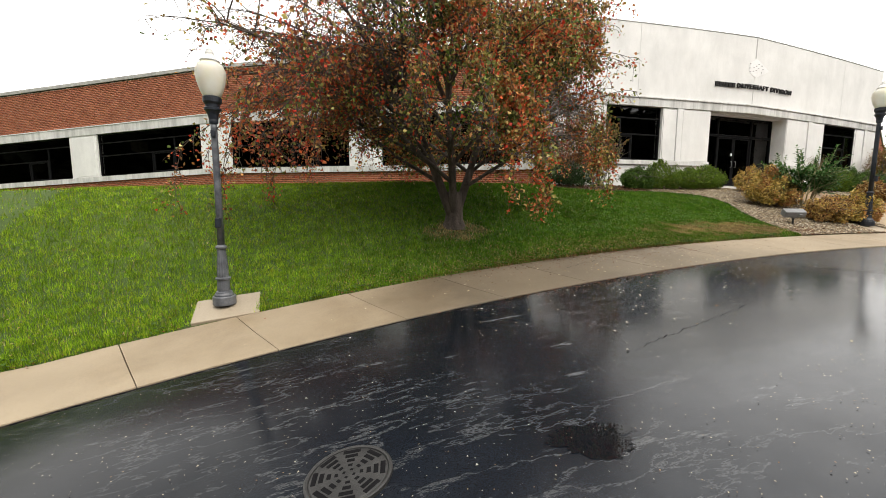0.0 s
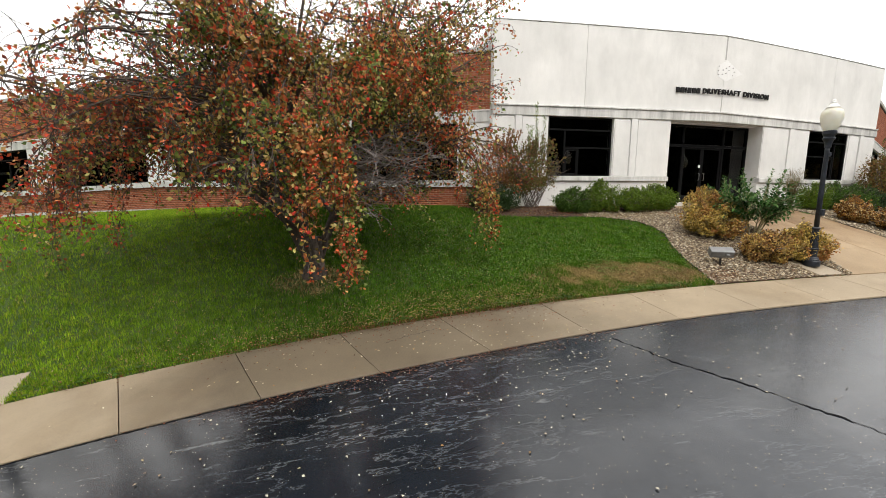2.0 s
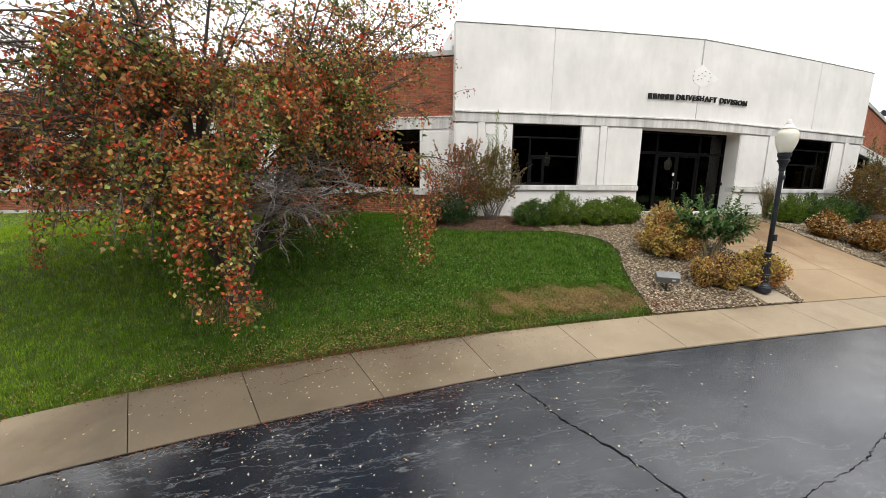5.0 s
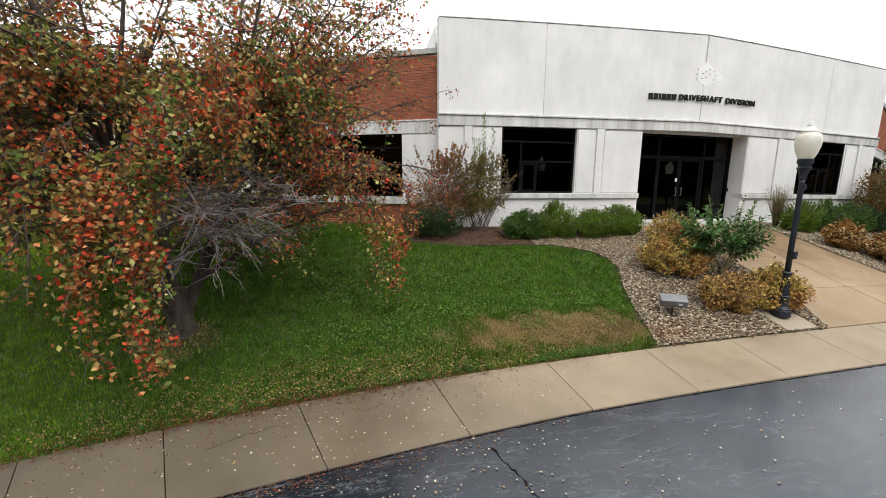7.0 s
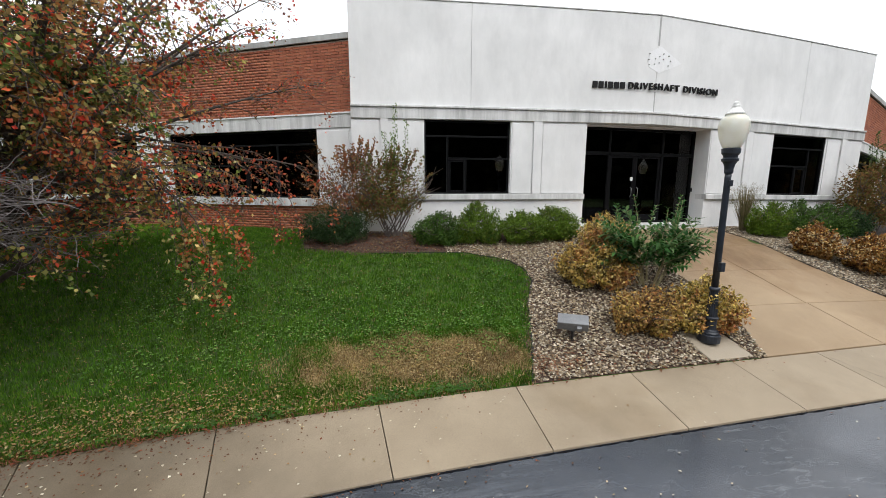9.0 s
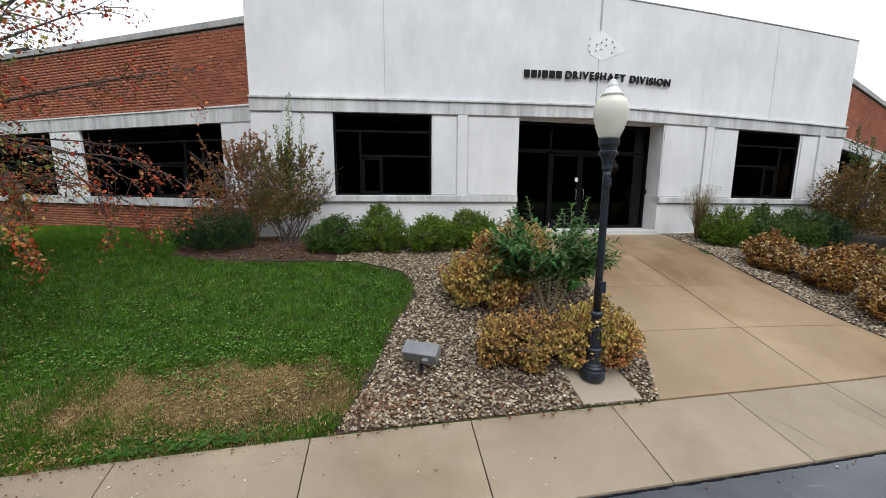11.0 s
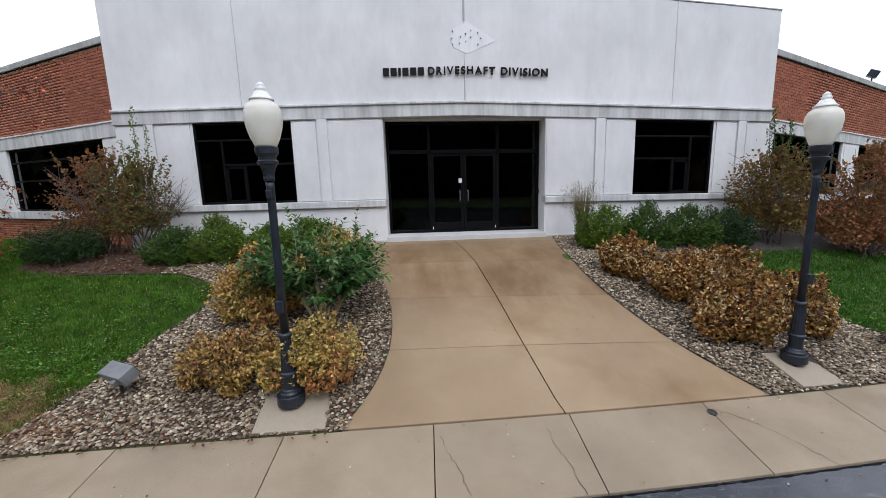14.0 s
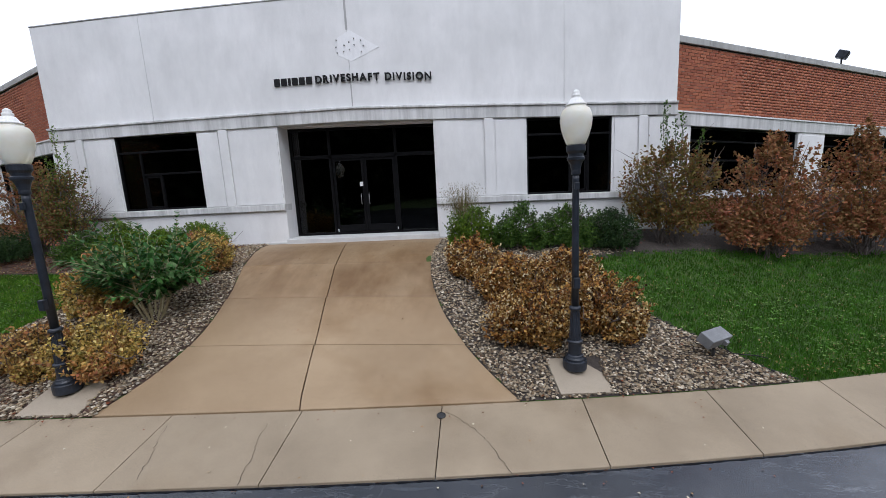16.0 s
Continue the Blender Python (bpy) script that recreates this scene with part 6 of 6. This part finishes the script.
def tuft(x, y, h, n, seed):
    """A clump of feathery ornamental grass."""
    rng = random.Random(seed)
    clump = empty("ornamental_grass", pose(x, y, ground_z(x, y)), "wispy straw-coloured ornamental grass clump", "grass clump")
    bm = bmesh.new()
    for _ in range(n):
        a = rng.uniform(0, 2 * math.pi)
        out = rng.uniform(0.05, 0.42)
        tall_h = h * rng.uniform(0.55, 1.0)
        p = [Vector((math.cos(a) * out * f ** 1.7 + 0.06 * math.cos(a), math.sin(a) * out * f ** 1.7 + 0.06 * math.sin(a), tall_h * f)) for f in (0, 0.35, 0.7, 1.0)]
        s = Vector((-math.sin(a), math.cos(a), 0)) * 0.004
        for q0, q1, w0, w1 in ((p[0], p[1], 1, 1), (p[1], p[2], 1, 0.8), (p[2], p[3], 0.8, 0.2)):
            bm.faces.new([bm.verts.new(v) for v in (q0 - s * w0, q0 + s * w0, q1 + s * w1, q1 - s * w1)])
        if rng.random() < 0.35:
            for k in range(8):
                c = p[3] + Vector((rng.uniform(-0.05, 0.05), rng.uniform(-0.05, 0.05), rng.uniform(-0.16, 0.02)))
                bm.faces.new([bm.verts.new(c + Vector(v)) for v in ((0, 0, -0.018), (0.004, 0, 0), (0, 0, 0.018), (-0.004, 0, 0))])
    part("blades", bm, STRAW, clump)


tuft(2.55, -0.75, 1.42, 330, 111)

# ---- lawn grass, weeds, fallen leaves ----
DRY_SPOTS = [(-7.3, -5.12, 1.75, 0.56), (-6.5, -5.2, 0.95, 0.55), (-13.4, -4.6, 0.6, 0.4)]


def lawn_end(x):
    """Where the lawn stops at the building."""
    return np.where(x < X_LEFT, 0.45 + math.tan(WING) * (X_LEFT - x), np.where(x > X_RIGHT, 0.35 + math.tan(WING) * (x - X_RIGHT), -0.1))


def grass(n, seed):
    rng = np.random.default_rng(seed)
    px = np.concatenate([rng.uniform(-21, -4.5, int(n * 0.66)), rng.uniform(-32, -19, int(n * 0.1)), rng.uniform(4.8, 15, int(n * 0.24))])
    extra = rng.uniform(-8.9, -5.6, 34000)
    px = np.concatenate([px, extra])
    py = y_many(px) + 0.012 + rng.uniform(0, 1, len(px)) ** 1.25 * np.maximum(4.6, lawn_end(px) - y_many(px))
    py[-len(extra):] = -5.08 + (extra + 7.2) * 0.06 + rng.uniform(-0.55, 0.55, len(extra))
    keep = ~inside(px, py, BED_LEFT) & ~inside(px, py, BED_RIGHT) & (py > y_many(px)) & (py < lawn_end(px))
    for cx, cy, w, d, turn, _ in PADS:
        keep &= (abs(px - cx) > w / 2 - 0.01) | (abs(py - cy - (px - cx) * math.tan(radians(turn))) > d / 2 - 0.01)
    px, py = px[keep], py[keep]
    pz = ground_many(px, py)
    dry = np.zeros(len(px), bool)
    for cx, cy, rx, ry in DRY_SPOTS:
        q = ((px - cx) / rx) ** 2 + ((py - cy) / ry) ** 2
        ragged = 0.35 * np.sin(4.7 * px + 1.3) * np.sin(7.9 * py + 0.4) + 0.25 * np.sin(11 * px + 5 * py)
        dry |= q + ragged + rng.normal(0, 0.38, len(px)) < 0.95
    near_edge = np.exp(-(py - y_many(px)) / 0.45) * np.clip((px + 16) / 3, 0, 1) * (px < -5)
    dry |= rng.uniform(size=len(px)) < 0.03 + 0.2 * near_edge
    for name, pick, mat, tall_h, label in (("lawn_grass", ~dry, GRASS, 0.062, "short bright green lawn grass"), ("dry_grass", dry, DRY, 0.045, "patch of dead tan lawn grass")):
        x, y, z = px[pick], py[pick], pz[pick]
        m = len(x)
        v, f = [], []
        for k in range(3):
            a = rng.uniform(0, 2 * np.pi, m)
            lean = rng.uniform(0.15, 0.75, m)
            hh = tall_h * rng.uniform(0.55, 1.2, m)
            ox, oy = rng.normal(0, 0.018, m), rng.normal(0, 0.018, m)
            w = 0.0055
            b0 = np.stack([x + ox - np.sin(a) * w, y + oy + np.cos(a) * w, z - 0.01], 1)
            b1 = np.stack([x + ox + np.sin(a) * w, y + oy - np.cos(a) * w, z - 0.01], 1)
            tp = np.stack([x + ox + np.cos(a) * lean * hh, y + oy + np.sin(a) * lean * hh, z + hh], 1)
            v.append(np.stack([b0, b1, tp], 1))
        v = np.concatenate(v)
        f = np.arange(len(v) * 3).reshape(-1, 3)
        me = mesh_np(name, v.reshape(-1, 3), f)
        me.materials.append(mat)
        tagged(new(name, me), label, "grass", kind="stuff")


grass(270000, 5)


def on_ground(px, py):
    """Height of whatever lies at a place: road, pavement or lawn."""
    return np.array([ground_z(x, y) + 0.004 if y > kerb_y(x) else road_z(x, y) + 0.006 for x, y in zip(px, py)])


def litter(name, px, py, lift, length, width, material, seed, label, category):
    rng = np.random.default_rng(seed)
    for cx, cy, w, d, turn, _ in PADS:
        off = (abs(px - cx) > w / 2 + 0.03) | (abs(py - cy) > d / 2 + 0.06)
        px, py = px[off], py[off]
    c = np.stack([px, py, on_ground(px, py) + lift], 1)
    v, f = leaf_quads(c, length, width, rng, 0.0, 0.1, True)
    me = mesh_np(name, v, f)
    me.materials.append(material)
    return tagged(new(name, me), label, category, kind="stuff")


rng0 = np.random.default_rng(9)
px = np.concatenate([rng0.normal(-10.3, 2.0, 230), rng0.uniform(-14.5, 5, 110)])
py = kerb_many(px) - 0.05 - np.abs(rng0.normal(0, 1.0, len(px)))
litter("fallen_leaves", px, py, 0.003, 0.03, 0.022, FALLEN, 91, "pale fallen leaves scattered on damp asphalt", "leaves")
px, py = rng0.uniform(-18.5, -6, 3600), rng0.uniform(-11.9, -7.4, 3600)
keep = py < kerb_many(px) - 0.05
litter("road_specks", px[keep], py[keep], 0.002, 0.011, 0.007, FALLEN, 89, "tiny pale leaf and grit specks on asphalt", "debris")
px = np.concatenate([rng0.normal(-10.6, 2.2, 230), rng0.uniform(-17, 6, 60)])
py = y_many(px) - rng0.uniform(0.03, 1.1, len(px))
litter("fallen_leaves", px, py, 0.003, 0.032, 0.024, FALLEN, 95, "pale and brown leaves scattered on the pavement", "leaves")
px = np.concatenate([rng0.normal(-11.2, 1.6, 1100), rng0.uniform(-15, 6, 150)])
py = np.where(rng0.uniform(size=len(px)) < 0.55, kerb_many(px) - np.abs(rng0.normal(0, 0.13, len(px))), y_many(px) - np.abs(rng0.normal(0, 0.3, len(px))))
litter("leaf_debris", px, py, 0.002, 0.03, 0.018, DEBRIS, 96, "small brown leaf bits along the kerb", "leaves")
rng1 = np.random.default_rng(19)
px = np.concatenate([rng1.normal(-11.2, 2.0, 2200), rng1.uniform(-20, -5.5, 500)])
py = y_many(px) + rng1.normal(0.03, 0.07, len(px))
litter("leaf_debris", px, py, 0.022, 0.036, 0.022, DEBRIS, 87, "brown leaf bits gathered along the lawn edge", "leaves")
px = np.concatenate([rng0.normal(-10.4, 2.2, 3600), rng0.uniform(-20, -5, 700), rng0.uniform(6.2, 13, 700)])
py = y_many(px) + np.abs(rng0.normal(0, 0.42, len(px))) + 0.02
far = rng0.uniform(size=len(px)) < 0.32
py = np.where(far, y_many(px) + rng0.uniform(0, 4.2, len(px)), py)
keep = ~inside(px, py, BED_LEFT) & ~inside(px, py, BED_RIGHT)
litter("fallen_leaves", px[keep], py[keep], 0.035, 0.038, 0.028, LAWN_LEAF, 92, "yellow and brown leaves lying in the lawn grass", "leaves")
px = rng0.normal(-7.1, 0.72, 3000)
py = -5.12 + (px + 7.2) * 0.06 + rng0.normal(0, 0.27, 3000)
keep = ~inside(px, py, BED_LEFT)
litter("fallen_leaves", px[keep], py[keep], 0.03, 0.045, 0.026, LAWN_LEAF, 97, "dry tan leaves on the dead patch of lawn", "leaves")
clumps = [(x, rng0.uniform(4, 16)) for x in rng0.uniform(-20, -6, 46)] + [(-7.65, 60), (-6.75, 60), (-9.0, 40), (-9.9, 30)]
px = np.concatenate([rng0.normal(x, 0.13, int(n)) for x, n in clumps])
py = y_many(px) + np.abs(rng0.normal(0.03, 0.08, len(px)))
litter("lawn_weeds", px, py, 0.035, 0.07, 0.045, WEED, 93, "broad weed leaves along the pavement edge", "weeds")
rng2 = np.random.default_rng(31)
px = np.concatenate([rng2.normal(x, 0.22, 26) for x in rng2.uniform(-11.5, -5.2, 130)])
rng2 = np.random.default_rng(32)
py = np.concatenate([rng2.normal(y, 0.13, 26) for y in rng2.triangular(-5.2, -4.5, -2.2, 130)])
keep = ~inside(px, py, BED_LEFT) & (py > y_many(px) + 0.05)
litter("lawn_weeds", px[keep], py[keep], 0.045, 0.05, 0.034, CLOVER, 85, "pale green clover patches in the lawn", "weeds")
px = np.concatenate([rng2.normal(x, 0.2, 22) for x in rng2.uniform(5.5, 12.0, 70)])
py = np.concatenate([rng2.normal(y, 0.14, 22) for y in rng2.triangular(-4.9, -4.0, -1.8, 70)])
keep = ~inside(px, py, BED_RIGHT) & (py > y_many(px) + 0.05)
litter("lawn_weeds", px[keep], py[keep], 0.045, 0.05, 0.034, CLOVER, 84, "pale green clover patches in the lawn", "weeds")
px, py = scatter(rng0, BED_LEFT, 16000)
keep = (py > -2.1) | ((py < -5.3) & (rng0.uniform(size=len(py)) < 0.3))
litter("bed_litter", px[keep], py[keep], 0.03, 0.06, 0.034, DEBRIS, 94, "dry brown leaves caught in the planting bed", "leaves")
px, py = scatter(rng0, BED_LEFT, 7000)
keep = (py > -2.3) | (rng0.uniform(size=len(py)) < 0.12)
px, py = px[keep], py[keep]
litter("bed_litter", px, py, 0.045, 0.045, 0.03, LAWN_LEAF, 98, "yellow leaves lying on the gravel", "leaves")
px, py = rng0.uniform(-1.8, 2.8, 46), rng0.uniform(-5.2, -0.4, 46)
keep = (px > np.polyval(LEFT_FIT, py) + 0.05) & (px < np.polyval(RIGHT_FIT, py) - 0.05)
litter("walk_specks", px[keep], py[keep], 0.012, 0.035, 0.024, DEBRIS, 88, "small dark leaf bits on the walkway", "leaves")
px, py = rng0.normal(-5.4, 0.3, 520), rng0.normal(-5.52, 0.14, 520)
keep = inside(px, py, BED_LEFT) & (py > y_many(px) + 0.02)
litter("bed_litter", px[keep], py[keep], 0.035, 0.045, 0.026, RED_LITTER, 86, "reddish brown leaves drifted into the gravel corner", "leaves")
px, py = scatter(rng0, BED_RIGHT, 900)
litter("bed_litter", px, py, 0.045, 0.045, 0.03, DEBRIS, 99, "brown leaves lying on the gravel", "leaves")


# ---- added leafy backdrop behind the camera, unseen, keeps glass reflections dark ----
def far_woods():
    rng = np.random.default_rng(15)
    verts, faces = [], []
    angles = np.linspace(radians(160), radians(382), 223)
    tops = 27 + 2.5 * np.sin(angles * 9) + 1.5 * np.sin(angles * 23) + rng.normal(0, 0.8, len(angles))
    for d in (84, 92):
        base = sum(len(v) for v in verts)
        lo = np.stack([d * np.cos(angles), d * np.sin(angles), np.full(len(angles), -4.0)], 1)
        hi = np.stack([d * np.cos(angles), d * np.sin(angles), tops - (92 - d) * 0.2], 1)
        verts.append(np.concatenate([lo, hi]))
        i = np.arange(len(angles) - 1)
        n = len(angles)
        faces.append(np.concatenate([np.stack([i, i + 1, i + n], 1), np.stack([i + 1, i + 1 + n, i + n], 1)]) + base)
    n = 6500
    ang = rng.uniform(radians(161), radians(381), n)
    dist = rng.uniform(70, 83, n)
    c = np.stack([dist * np.cos(ang), dist * np.sin(ang), -2 + rng.uniform(0, 1, n) * (25 + 3 * np.sin(ang * 13))], 1)
    v, f = leaf_quads(c, 3.2, 2.4, rng)
    base = sum(len(q) for q in verts)
    me = mesh_np("far_woods", np.concatenate(verts + [v]), np.concatenate(faces + [f + base]))
    me.materials.append(BACKDROP)
    return tagged(new("far_woods", me), "unseen dark leafy backdrop added for the windows to reflect", "woods", kind="stuff")


far_woods()


# ---- bricks ----
def brick_data(w, h, d):
    me = mesh_of("brick", boxed(0, w, -0.002, d, 0, h))
    me.materials.append(BRICK)
    return me


BR_W, BR_H, BR_D = 0.2, 0.062, 0.02
BRICK_ME, HALF_ME = brick_data(BR_W, BR_H, BR_D), brick_data(BR_W / 2 - 0.006, BR_H, BR_D)


def lay_bricks(wall, z0, z1, length, near, lean):
    """Running bond on a wall: those within `near` metres of the entrance are bricks of their own, the rest is one mesh."""
    pitch_x, pitch_z = BR_W + 0.012, 0.075
    rows = int((z1 - z0) / pitch_z)
    verts, count = [], 0
    base = np.array([(0, -0.002, 0), (BR_W, -0.002, 0), (BR_W, -0.002, BR_H), (0, -0.002, BR_H), (0, 0.02, 0), (BR_W, 0.02, 0), (BR_W, 0.02, BR_H), (0, 0.02, BR_H)])
    for r in range(rows):
        x = 0.02 - (0.5 * pitch_x if r % 2 else 0)
        z = z0 + 0.008 + r * pitch_z
        while x < length - BR_W:
            if x >= 0.0:
                if x < near:
                    ob = new("brick", BRICK_ME)
                    ob.parent = wall
                    ob.location = (x, 0, z + lean(x))
                    count += 1
                else:
                    verts.append(base + (x, 0, z + lean(x)))
            elif x > -0.2:
                ob = new("brick", HALF_ME)
                ob.parent = wall
                ob.location = (x + pitch_x / 2, 0, z)
            x += pitch_x
    n = len(verts)
    f = np.array([(0, 1, 2, 3), (1, 5, 6, 2), (4, 0, 3, 7), (3, 2, 6, 7), (4, 5, 1, 0)])[None] + 8 * np.arange(n)[:, None, None]
    me = mesh_np("far_bricks", np.concatenate(verts), f.reshape(-1, 4))
    me.materials.append(BRICK)
    ob = new("far_bricks", me)
    ob.parent = wall
    tagged(ob, kind="stuff")


lay_bricks(WL[1], 4.49, 6.25, 31.0, 2.4, lean_left)
lay_bricks(WL[2], 0.5, 2.0, 31.0, 1.6, lean_left)
lay_bricks(WR[1], 4.16, 5.68, 22.0, 2.4, lean_right)
lay_bricks(WR[2], 1.25, 2.0, 22.0, 1.0, lean_right)
